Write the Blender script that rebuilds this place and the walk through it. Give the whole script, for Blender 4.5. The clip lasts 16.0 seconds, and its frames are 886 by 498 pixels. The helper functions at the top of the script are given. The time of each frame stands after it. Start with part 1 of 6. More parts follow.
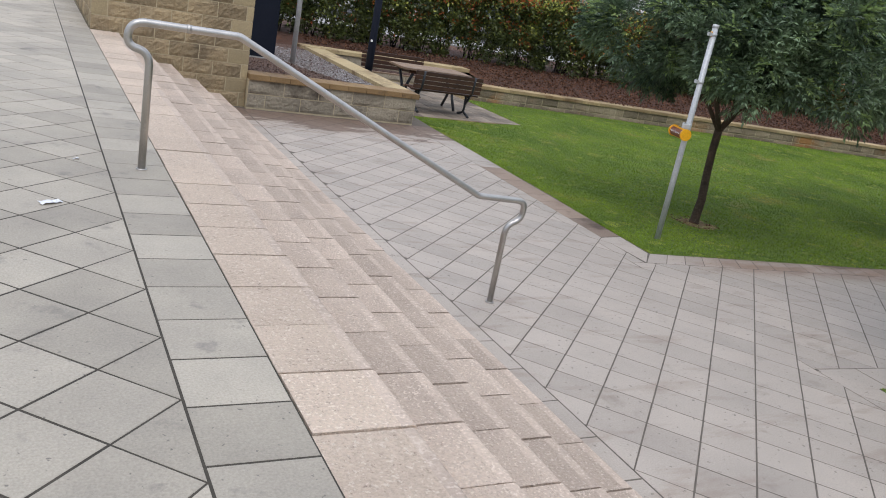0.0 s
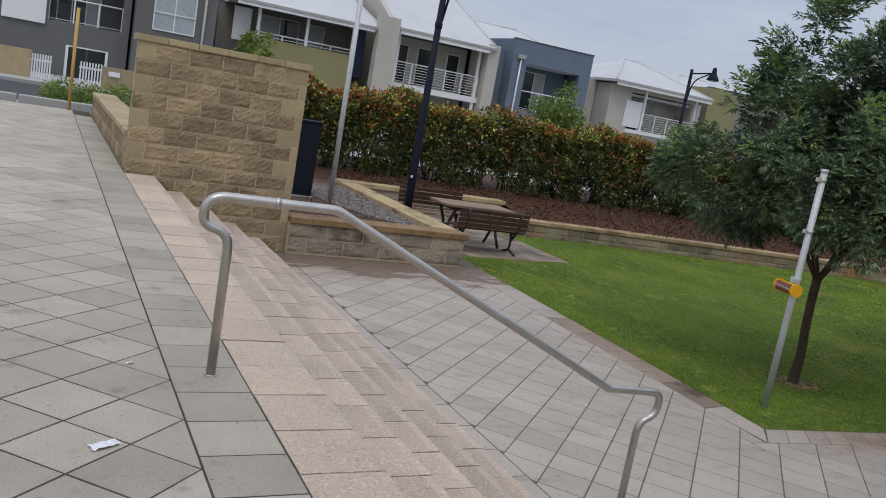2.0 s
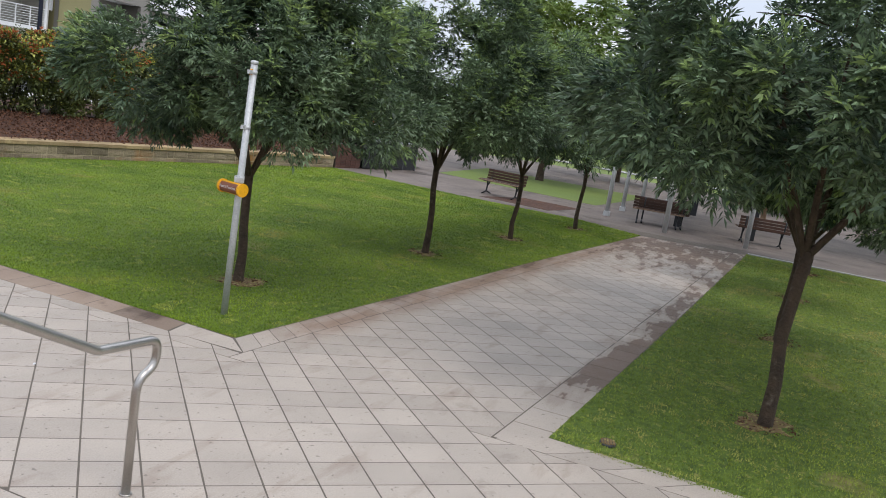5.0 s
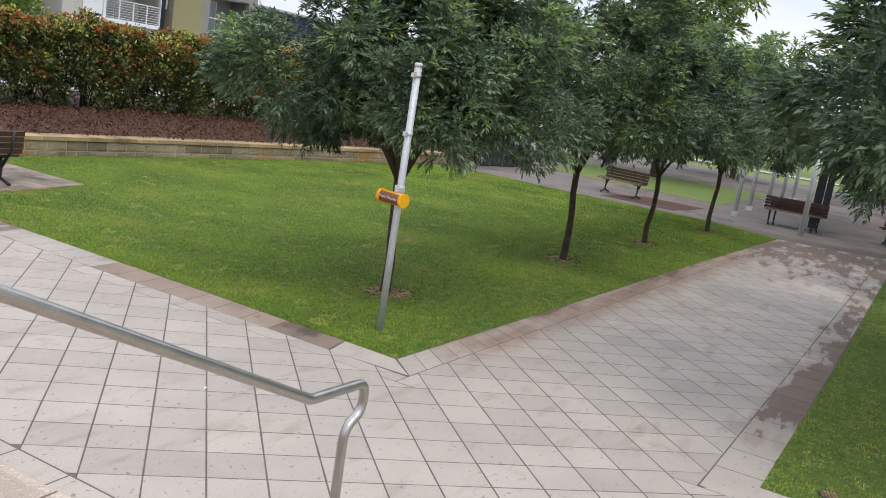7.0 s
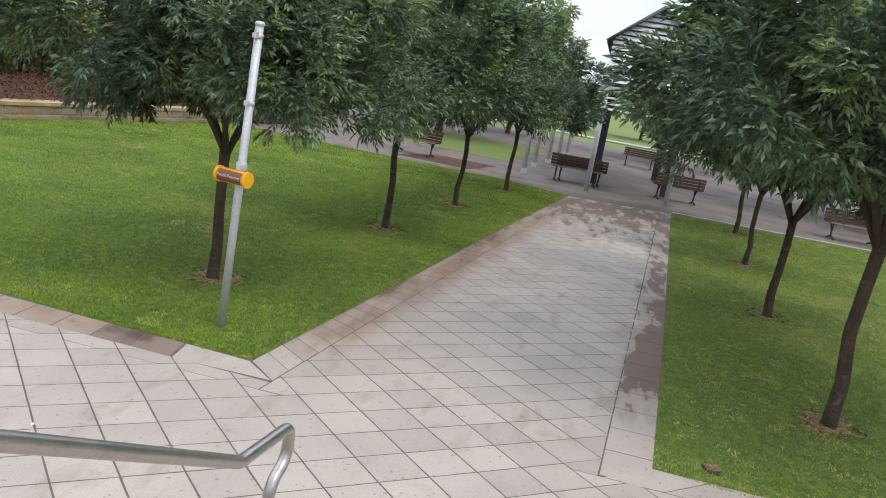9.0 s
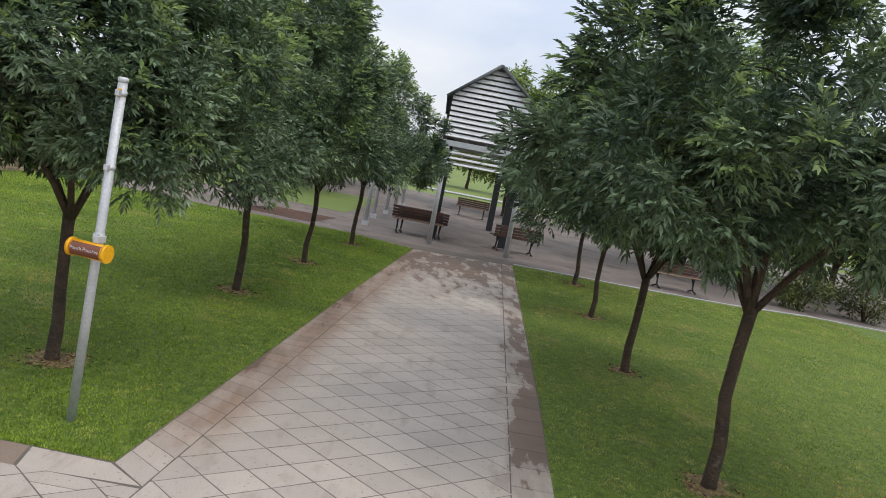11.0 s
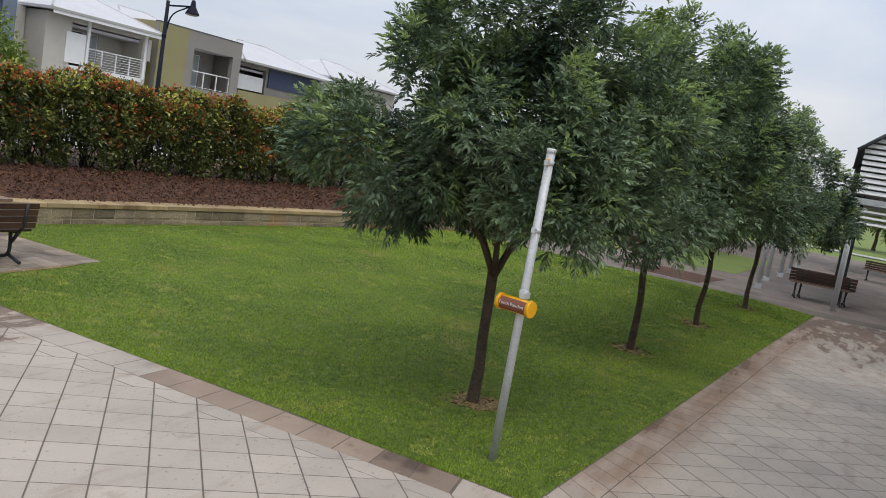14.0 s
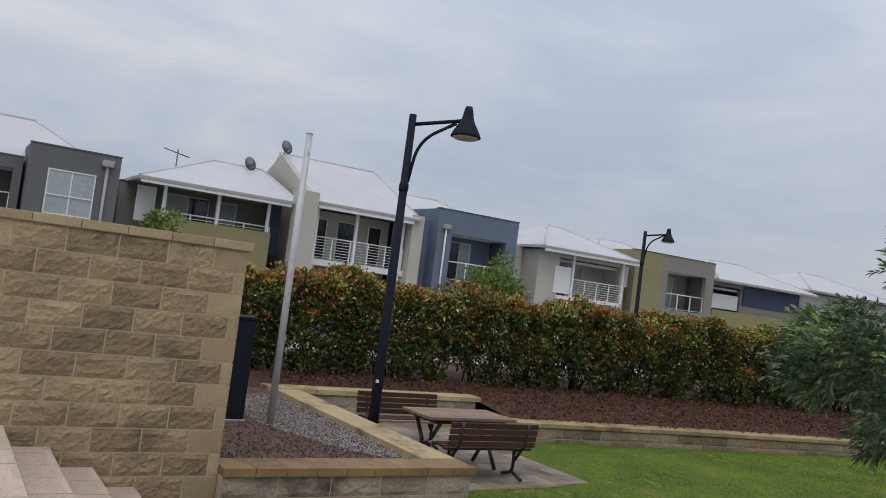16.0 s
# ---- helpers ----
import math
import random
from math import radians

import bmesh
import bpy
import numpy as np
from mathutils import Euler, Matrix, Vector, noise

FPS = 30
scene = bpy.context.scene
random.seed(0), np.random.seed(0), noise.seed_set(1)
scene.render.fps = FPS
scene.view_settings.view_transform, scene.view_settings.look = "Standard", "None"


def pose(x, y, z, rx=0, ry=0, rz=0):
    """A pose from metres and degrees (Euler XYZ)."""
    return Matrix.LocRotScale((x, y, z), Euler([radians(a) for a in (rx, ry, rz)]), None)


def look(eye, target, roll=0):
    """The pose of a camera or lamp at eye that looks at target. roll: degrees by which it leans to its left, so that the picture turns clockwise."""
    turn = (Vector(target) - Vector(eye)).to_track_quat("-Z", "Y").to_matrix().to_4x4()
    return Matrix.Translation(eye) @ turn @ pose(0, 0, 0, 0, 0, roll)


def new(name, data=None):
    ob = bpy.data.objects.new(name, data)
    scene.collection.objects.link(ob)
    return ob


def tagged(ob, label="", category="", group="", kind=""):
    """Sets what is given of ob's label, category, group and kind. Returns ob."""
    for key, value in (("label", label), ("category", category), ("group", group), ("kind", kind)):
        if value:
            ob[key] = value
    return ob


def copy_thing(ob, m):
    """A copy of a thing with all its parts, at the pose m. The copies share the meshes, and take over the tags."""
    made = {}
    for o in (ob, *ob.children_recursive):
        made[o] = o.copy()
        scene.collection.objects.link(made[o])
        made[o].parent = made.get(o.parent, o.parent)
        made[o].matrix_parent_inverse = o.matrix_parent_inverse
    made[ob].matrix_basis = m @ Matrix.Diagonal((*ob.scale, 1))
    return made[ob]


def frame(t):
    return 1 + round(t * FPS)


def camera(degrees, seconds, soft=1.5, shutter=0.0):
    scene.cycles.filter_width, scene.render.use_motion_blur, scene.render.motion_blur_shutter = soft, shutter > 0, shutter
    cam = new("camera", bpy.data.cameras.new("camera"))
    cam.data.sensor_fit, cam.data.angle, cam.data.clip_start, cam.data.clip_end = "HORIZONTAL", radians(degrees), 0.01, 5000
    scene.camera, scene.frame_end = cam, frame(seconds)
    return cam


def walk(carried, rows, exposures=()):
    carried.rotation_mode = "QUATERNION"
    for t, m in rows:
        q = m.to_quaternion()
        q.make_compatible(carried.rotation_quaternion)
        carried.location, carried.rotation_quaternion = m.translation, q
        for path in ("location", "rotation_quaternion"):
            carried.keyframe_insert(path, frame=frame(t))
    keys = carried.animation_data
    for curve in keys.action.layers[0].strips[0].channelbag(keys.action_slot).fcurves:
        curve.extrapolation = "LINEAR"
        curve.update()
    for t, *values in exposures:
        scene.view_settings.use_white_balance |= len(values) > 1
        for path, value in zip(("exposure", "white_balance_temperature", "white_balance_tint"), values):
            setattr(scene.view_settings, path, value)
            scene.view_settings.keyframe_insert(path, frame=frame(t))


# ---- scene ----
import collections
cam = camera(56.5, 16.0, 0.95)
PATH = [
    (0, (-0.822, -5.046, 2.165), (0.104, -3.377, 1.567), 11.0),
    (0.5, (-0.892, -4.72, 2.184), (-0.007, -2.989, 1.715), 9.4),
    (1, (-0.905, -4.429, 2.179), (0.009, -2.697, 1.775), 9.7),
    (1.5, (-0.934, -4.107, 2.211), (-0.032, -2.36, 1.845), 10.6),
    (2, (-0.976, -3.763, 2.225), (-0.077, -2.007, 1.896), 10.2),
    (2.5, (-0.946, -3.485, 2.21), (0.022, -1.761, 1.907), 9.3),
    (3, (-0.88, -3.207, 2.229), (0.286, -1.604, 1.961), 8.1),
    (3.5, (-0.81, -3.001, 2.204), (0.83, -1.874, 2.005), 9.7),
    (3.7, (-0.807, -2.974, 2.202), (0.968, -2.081, 1.978), 9.7),
    (5.8, (-0.696, -2.574, 2.132), (1.156, -1.897, 1.794), 9.2),
    (6, (-0.669, -2.489, 2.133), (1.12, -1.672, 1.769), 9.1),
    (6.5, (-0.602, -2.239, 2.136), (1.135, -1.324, 1.754), 10.1),
    (7, (-0.552, -1.971, 2.15), (1.202, -1.09, 1.766), 8.8),
    (7.5, (-0.447, -1.749, 2.145), (1.307, -0.865, 1.768), 6.0),
    (8, (-0.355, -1.536, 2.148), (1.418, -0.702, 1.746), 7.1),
    (8.5, (-0.287, -1.31, 2.152), (1.635, -0.884, 1.796), 8.6),
    (9, (-0.243, -1.104, 2.149), (1.685, -0.757, 1.744), 10.0),
    (9.5, (-0.124, -0.93, 2.167), (1.796, -0.546, 1.758), 8.7),
    (10, (-0.025, -0.807, 2.193), (1.916, -0.473, 1.846), 8.8),
    (10.2, (0.024, -0.747, 2.204), (1.992, -0.541, 1.917), 9.3),
    (12.3, (0.08, -0.426, 2.202), (2.066, -0.55, 2.002), 11.5),
    (12.5, (0.078, -0.396, 2.2), (2.069, -0.412, 2.007), 11.8),
    (13, (0.065, -0.356, 2.199), (2.046, -0.17, 1.996), 11.8),
    (13.5, (0.005, -0.337, 2.187), (1.942, 0.102, 1.95), 11.2),
    (14, (-0.125, -0.37, 2.2), (1.676, 0.465, 1.953), 9.7),
    (14.5, (-0.2, -0.359, 2.202), (1.431, 0.784, 2.022), 9.2),
    (15, (-0.217, -0.358, 2.229), (1.27, 0.979, 2.25), 9.9),
    (15.5, (-0.22, -0.311, 2.226), (1.109, 1.183, 2.297), 9.8),
    (16, (-0.293, -0.338, 2.243), (0.75, 1.365, 2.351), 7.3),
]
walk(cam, [(t, look(eye, target, roll)) for t, eye, target, roll in PATH],
     [(0.0, 0.3, 6650, 12), (1.0, 0.16, 6650, 12), (1.6, -0.04, 6700, 12), (2.0, -0.12, 6700, 12), (3.0, -0.06, 6700, 12), (3.5, 0.12, 6750, 12), (6.0, 0.56, 6850, 12), (9.0, 0.71, 6800, 12), (9.5, 0.72, 6800, 12), (10.2, 0.52, 6850, 12), (12.3, 0.47, 7200, 12), (13.0, 0.38, 7200, 12), (13.5, 0.35, 7150, 12), (14.5, 0.24, 7000, 12), (15.0, 0.2, 6950, 12), (15.5, 0.03, 6850, 12), (16.0, -0.18, 6900, 12)])

# ---- world and sun: overcast day ----
world = bpy.data.worlds.new("overcast_sky")
scene.world = world
world.use_nodes = True
wn, wl = world.node_tree.nodes, world.node_tree.links
wn.clear()


def wnode(kind, **values):
    n = wn.new(kind)
    for key, value in values.items():
        n.inputs[key].default_value = value
    return n


sky = wn.new("ShaderNodeTexSky")
sky.sky_type, sky.sun_disc = "NISHITA", False
sky.sun_elevation, sky.sun_rotation = radians(48), radians(200)
coord = wn.new("ShaderNodeTexCoord")
sep = wn.new("ShaderNodeSeparateXYZ")
wl.new(coord.outputs["Generated"], sep.inputs[0])
stretch = wn.new("ShaderNodeMapping")
stretch.inputs["Scale"].default_value = (1.0, 1.0, 3.2)
wl.new(coord.outputs["Generated"], stretch.inputs[0])
puff = wnode("ShaderNodeTexNoise", Scale=2.3, Detail=7.0, Roughness=0.55, Distortion=0.5)
wl.new(stretch.outputs[0], puff.inputs["Vector"])
ramp = wn.new("ShaderNodeValToRGB")
ramp.color_ramp.elements[0].position, ramp.color_ramp.elements[0].color = 0.36, (0.475, 0.57, 0.735, 1)
ramp.color_ramp.elements[1].position, ramp.color_ramp.elements[1].color = 0.66, (0.685, 0.74, 0.825, 1)
wl.new(puff.outputs["Fac"], ramp.inputs[0])
lift = wn.new("ShaderNodeMapRange")
lift.inputs["From Min"].default_value, lift.inputs["From Max"].default_value = 0.0, 1.0
lift.inputs["To Min"].default_value, lift.inputs["To Max"].default_value = 0.90, 2.05
wl.new(sep.outputs["Z"], lift.inputs["Value"])
bright = wn.new("ShaderNodeVectorMath")
bright.operation = "SCALE"
wl.new(ramp.outputs[0], bright.inputs[0])
wl.new(lift.outputs[0], bright.inputs["Scale"])
clouds = wn.new("ShaderNodeBackground")
clouds.inputs["Strength"].default_value = 0.92
wl.new(bright.outputs[0], clouds.inputs["Color"])
clear = wn.new("ShaderNodeBackground")
clear.inputs["Strength"].default_value = 0.08
wl.new(sky.outputs[0], clear.inputs["Color"])
blend = wn.new("ShaderNodeMixShader")
blend.inputs[0].default_value = 0.9
wl.new(clear.outputs[0], blend.inputs[1])
wl.new(clouds.outputs[0], blend.inputs[2])
wout = wn.new("ShaderNodeOutputWorld")
wl.new(blend.outputs[0], wout.inputs[0])

sun = new("sun", bpy.data.lights.new("sun", "SUN"))
sun.data.energy, sun.data.angle, sun.data.color = 0.7, radians(25), (1.0, 0.96, 0.9)
sun.matrix_world = look((0, 0, 30), (9, 14, 2))


# ---- materials ----
def mat(name, a, b, scale=3.0, rough=0.85, bump=0.25, grain=70.0, metal=0.0, vary=0.0, island=0.0, fleck=None, stain=None, spread=0.5, local=False, soft=0.0, coat=0.0, depth=0.01, wet=None):
    """Two base colours mixed by a broad noise, a fine grain with relief, and what is given of: a shift from piece to piece (vary, island),
    flecks (colour, scale, amount) and stains (colour, scale, threshold)."""
    m = bpy.data.materials.new(name)
    m.use_nodes = True
    nodes, links = m.node_tree.nodes, m.node_tree.links
    shader = nodes["Principled BSDF"]
    shader.inputs["Roughness"].default_value, shader.inputs["Metallic"].default_value = rough, metal
    shader.inputs["Coat Weight"].default_value = coat
    if local:
        place = nodes.new("ShaderNodeTexCoord").outputs["Object"]
    else:
        place = nodes.new("ShaderNodeNewGeometry").outputs["Position"]

    def noise_at(s, detail=4.0, rough_=0.6):
        n = nodes.new("ShaderNodeTexNoise")
        n.inputs["Scale"].default_value, n.inputs["Detail"].default_value, n.inputs["Roughness"].default_value = s, detail, rough_
        links.new(place, n.inputs["Vector"])
        return n.outputs["Fac"]

    def span(value, lo, hi, out0=0.0, out1=1.0):
        n = nodes.new("ShaderNodeMapRange")
        for key, v in (("From Min", lo), ("From Max", hi), ("To Min", out0), ("To Max", out1)):
            n.inputs[key].default_value = v
        links.new(value, n.inputs["Value"])
        return n.outputs[0]

    def mix(fac, c0, c1, kind="MIX"):
        n = nodes.new("ShaderNodeMix")
        n.data_type, n.blend_type = "RGBA", kind
        for sock, v in ((n.inputs[0], fac), (n.inputs[6], c0), (n.inputs[7], c1)):
            if isinstance(v, (tuple, float, int)):
                sock.default_value = (*v, 1) if isinstance(v, tuple) else v
            else:
                links.new(v, sock)
        return n.outputs[2]

    def grey(value):
        n = nodes.new("ShaderNodeCombineColor")
        for k in range(3):
            links.new(value, n.inputs[k])
        return n.outputs[0]

    col = mix(span(noise_at(scale), 0.5 - spread / 2, 0.5 + spread / 2), a, b)
    fine = noise_at(grain, 3.0)
    col = mix(1.0, col, grey(span(fine, 0.2, 0.8, 0.8, 1.2)), "MULTIPLY")
    if fleck:
        col = mix(span(noise_at(fleck[1], 2.0, 0.5), fleck[2], fleck[2] + 0.05), col, fleck[0])
    if stain:
        col = mix(span(noise_at(stain[1], 5.0, 0.65), stain[2], stain[2] + 0.14), col, stain[0])
    if wet:
        # damp dirt that gathers along the edges of the walk: a noise raised near three lines of the plan
        xyz = nodes.new("ShaderNodeSeparateXYZ")
        links.new(place, xyz.inputs[0])

        def arith(kind, p, q):
            n = nodes.new("ShaderNodeMath")
            n.operation = kind
            for sock, v in zip(n.inputs, (p, q)):
                if isinstance(v, float):
                    sock.default_value = v
                else:
                    links.new(v, sock)
            return n.outputs[0]

        across = arith("ADD", xyz.outputs["Y"], arith("MULTIPLY", arith("SUBTRACT", xyz.outputs["X"], 4.5), 0.07))
        along = arith("ADD", xyz.outputs["Y"], arith("MULTIPLY", arith("SUBTRACT", xyz.outputs["X"], 4.92), 0.0994))
        path = span(xyz.outputs["X"], 4.9, 5.9)
        right_edge = arith("MULTIPLY", span(across, -1.25, -1.6), span(xyz.outputs["X"], 5.2, 6.6))
        left_edge = arith("MULTIPLY", span(along, 0.72, 1.0, 0.0, 0.75), path)
        kerb = arith("MULTIPLY", arith("MULTIPLY", span(across, -1.38, -1.5), span(xyz.outputs["X"], 5.6, 6.2)), span(xyz.outputs["X"], 9.5, 8.0))
        right_edge = arith("ADD", right_edge, arith("MULTIPLY", kerb, 0.45))
        far = span(xyz.outputs["X"], 11.5, 17.0, 0.0, 1.25)
        wall = span(xyz.outputs["Y"], 5.2, 6.4, 0.0, 1.75)
        total = arith("MAXIMUM", arith("MAXIMUM", right_edge, left_edge), arith("MAXIMUM", far, wall))
        field = nodes.new("ShaderNodeTexNoise")
        field.inputs["Scale"].default_value, field.inputs["Detail"].default_value, field.inputs["Roughness"].default_value = 1.0, 6.0, 0.62
        squeeze = nodes.new("ShaderNodeMapping")
        squeeze.inputs["Scale"].default_value = (1.1, 4.2, 1.0)
        links.new(place, squeeze.inputs[0])
        links.new(squeeze.outputs[0], field.inputs["Vector"])
        damp = arith("ADD", field.outputs["Fac"], arith("MULTIPLY", total, 0.22))
        rust = arith("MULTIPLY", arith("MULTIPLY", span(along, 0.45, 0.82), path), span(field.outputs["Fac"], 0.36, 0.56, 0.45, 1.0))
        col = mix(arith("MULTIPLY", rust, 0.85), col, (0.26, 0.152, 0.095))
        col = mix(span(damp, 0.56, 0.66, 0.0, 0.4), col, (0.27, 0.195, 0.145))
        col = mix(span(damp, 0.70, 0.73, 0.0, 0.8), col, wet)
    if vary:
        col = mix(1.0, col, grey(span(nodes.new("ShaderNodeObjectInfo").outputs["Random"], 0, 1, 1 - vary, 1 + vary)), "MULTIPLY")
    if island:
        col = mix(1.0, col, grey(span(nodes.new("ShaderNodeNewGeometry").outputs["Random Per Island"], 0, 1, 1 - island, 1 + island)), "MULTIPLY")
    links.new(col, shader.inputs["Base Color"])
    if bump:
        n = nodes.new("ShaderNodeBump")
        n.inputs["Strength"].default_value, n.inputs["Distance"].default_value = bump, depth
        links.new(fine, n.inputs["Height"])
        links.new(n.outputs[0], shader.inputs["Normal"])
    links.new(span(noise_at(scale * 3), 0.2, 0.8, max(0.02, rough - 0.1), min(1.0, rough + 0.1)), shader.inputs["Roughness"])
    if soft:
        shader.inputs["Subsurface Weight"].default_value = 0.0
        thin = nodes.new("ShaderNodeBsdfTranslucent")
        links.new(col, thin.inputs["Color"])
        both = nodes.new("ShaderNodeMixShader")
        both.inputs[0].default_value = soft
        links.new(shader.outputs[0], both.inputs[1])
        links.new(thin.outputs[0], both.inputs[2])
        links.new(both.outputs[0], nodes["Material Output"].inputs[0])
    return m


STONE = mat("limestone_block", (0.42, 0.315, 0.18), (0.235, 0.178, 0.11), 2.2, 0.92, 1.0, 30, vary=0.24, depth=0.03, stain=((0.135, 0.10, 0.06), 1.1, 0.56))
QUOIN = mat("smooth_limestone", (0.42, 0.33, 0.19), (0.33, 0.258, 0.152), 2.5, 0.88, 0.4, 60, vary=0.14, stain=((0.21, 0.165, 0.10), 2.0, 0.60))
MORTAR = mat("pale_mortar", (0.56, 0.47, 0.31), (0.45, 0.375, 0.25), 5, 0.95, 0.4, 90)
CAPSTONE = mat("sandy_capstone", (0.54, 0.42, 0.23), (0.42, 0.31, 0.165), 1.8, 0.85, 0.3, 60, vary=0.10, stain=((0.17, 0.105, 0.055), 1.3, 0.57))
RUSTCAP = mat("rust_stained_capstone", (0.34, 0.215, 0.095), (0.19, 0.115, 0.052), 1.4, 0.8, 0.4, 60, vary=0.1, stain=((0.08, 0.05, 0.03), 2.2, 0.56))
RETBLOCK = mat("stained_block", (0.36, 0.29, 0.19), (0.17, 0.13, 0.09), 1.6, 0.92, 1.0, 30, vary=0.3, depth=0.02, stain=((0.33, 0.165, 0.06), 0.7, 0.53))
RETCAP = mat("weathered_cap", (0.50, 0.38, 0.21), (0.29, 0.19, 0.095), 1.1, 0.88, 0.4, 60, vary=0.22, stain=((0.15, 0.08, 0.035), 0.8, 0.55))
GREYBLOCK = mat("weathered_block", (0.40, 0.345, 0.255), (0.235, 0.20, 0.15), 2.4, 0.92, 1.0, 28, vary=0.18, depth=0.02, stain=((0.085, 0.065, 0.048), 2.0, 0.56))
PAVER = mat("grey_paver", (0.46, 0.405, 0.325), (0.335, 0.295, 0.243), 1.9, 0.75, 0.5, 110, vary=0.14, island=0.12, fleck=((0.20, 0.178, 0.15), 42.0, 0.69), stain=((0.21, 0.19, 0.165), 3.6, 0.60))
PAVER_LOW = mat("pale_paver", (0.495, 0.423, 0.357), (0.395, 0.338, 0.287), 1.4, 0.62, 0.4, 110, vary=0.10, island=0.09, fleck=((0.25, 0.215, 0.18), 26.0, 0.66), stain=((0.29, 0.24, 0.195), 2.3, 0.62), wet=(0.14, 0.083, 0.054))
BORDER = mat("brown_border_paver", (0.33, 0.245, 0.185), (0.21, 0.148, 0.108), 1.2, 0.75, 0.35, 90, vary=0.2, stain=((0.11, 0.07, 0.05), 1.7, 0.54))
JOINT_LOW = mat("brown_joint_sand", (0.165, 0.138, 0.112), (0.105, 0.087, 0.07), 6, 0.95, 0.4, 80)
JOINT = mat("dark_joint_sand", (0.075, 0.062, 0.046), (0.035, 0.03, 0.024), 6, 0.95, 0.4, 80)
PINK = mat("pink_exposed_aggregate", (0.70, 0.555, 0.432), (0.55, 0.43, 0.335), 1.4, 0.88, 1.0, 85, vary=0.10, depth=0.016, fleck=((0.74, 0.62, 0.505), 70.0, 0.60), stain=((0.27, 0.195, 0.15), 50.0, 0.59))
NOSING = mat("worn_step_edge", (0.62, 0.49, 0.39), (0.49, 0.385, 0.31), 5.0, 0.85, 1.0, 70, vary=0.10, depth=0.012, fleck=((0.70, 0.58, 0.48), 70.0, 0.60), stain=((0.29, 0.215, 0.17), 56.0, 0.61))
TREAD = mat("worn_pink_aggregate", (0.60, 0.475, 0.378), (0.465, 0.365, 0.292), 2.2, 0.88, 1.0, 80, vary=0.13, depth=0.018, fleck=((0.70, 0.58, 0.475), 70.0, 0.60), stain=((0.27, 0.20, 0.16), 56.0, 0.605))
STEEL = mat("brushed_steel", (0.54, 0.51, 0.475), (0.42, 0.40, 0.375), 8, 0.36, 0.05, 200, metal=1.0)
GALV = mat("galvanised_steel", (0.60, 0.615, 0.62), (0.47, 0.482, 0.49), 5, 0.5, 0.1, 60, metal=0.2, stain=((0.33, 0.32, 0.295), 6.0, 0.62))
BLACKPAINT = mat("dark_blue_paint", (0.006, 0.0095, 0.021), (0.010, 0.013, 0.024), 5, 0.7, 0.05, 100)
BLACKPAINT.node_tree.nodes["Principled BSDF"].inputs["Specular IOR Level"].default_value = 0.25
IRON = mat("dark_cast_iron", (0.018, 0.02, 0.024), (0.03, 0.032, 0.036), 10, 0.5, 0.2, 80)
SLAT = mat("stained_timber", (0.085, 0.036, 0.021), (0.042, 0.019, 0.012), 6, 0.5, 0.25, 60, vary=0.2)
PALESLAT = mat("worn_timber", (0.30, 0.20, 0.13), (0.22, 0.145, 0.095), 6, 0.65, 0.25, 60, vary=0.15)
MULCH = mat("bark_mulch", (0.105, 0.043, 0.023), (0.045, 0.021, 0.014), 7, 0.95, 1.0, 50, fleck=((0.16, 0.08, 0.045), 40.0, 0.64), stain=((0.15, 0.062, 0.027), 0.8, 0.55))
CHIP = mat("bark_chip", (0.17, 0.072, 0.034), (0.055, 0.026, 0.016), 5, 0.95, 0.4, 50, island=0.5)
BEDMULCH = mat("greyed_mulch", (0.15, 0.088, 0.064), (0.07, 0.042, 0.032), 7, 0.95, 1.0, 50, fleck=((0.22, 0.145, 0.11), 40.0, 0.62), stain=((0.10, 0.055, 0.038), 0.8, 0.57))
BEDCHIP = mat("greyed_bark_chip", (0.21, 0.128, 0.096), (0.08, 0.048, 0.037), 5, 0.95, 0.4, 50, island=0.5)
PEBBLE = mat("pale_pebble", (0.50, 0.475, 0.46), (0.36, 0.34, 0.33), 6, 0.8, 0.3, 60, island=0.35)
SOIL = mat("lawn_soil", (0.135, 0.20, 0.024), (0.062, 0.105, 0.014), 9.0, 1.0, 0.8, 55, spread=0.3, depth=0.02, fleck=((0.24, 0.25, 0.06), 16.0, 0.62), stain=((0.28, 0.24, 0.08), 1.0, 0.60))
GRASS = mat("lawn_grass", (0.265, 0.375, 0.024), (0.11, 0.195, 0.013), 0.8, 0.6, 0.0, 30, island=0.3, soft=0.3, spread=0.3, fleck=((0.35, 0.40, 0.06), 3.2, 0.60), stain=((0.41, 0.35, 0.08), 0.9, 0.575))
DRYGRASS = mat("dry_lawn_grass", (0.31, 0.375, 0.05), (0.14, 0.215, 0.028), 0.7, 0.6, 0.0, 30, island=0.3, soft=0.3, spread=0.35, fleck=((0.40, 0.40, 0.09), 3.2, 0.585), stain=((0.48, 0.38, 0.12), 0.8, 0.55))
LEAF = mat("ash_leaf", (0.205, 0.285, 0.155), (0.040, 0.074, 0.045), 1.3, 0.5, 0.0, 30, island=0.5, soft=0.2, spread=0.26)
# young yellow-green leaf, also kept pale to paint the sky-lit crown tops
LITLEAF = mat("lit_young_ash_leaf", (0.33, 0.43, 0.15), (0.17, 0.265, 0.095), 1.6, 0.45, 0.0, 30, island=0.35, soft=0.38)
FARLEAF = mat("sunny_leaf", (0.25, 0.32, 0.065), (0.10, 0.17, 0.04), 1.0, 0.5, 0.0, 30, island=0.4, soft=0.3)
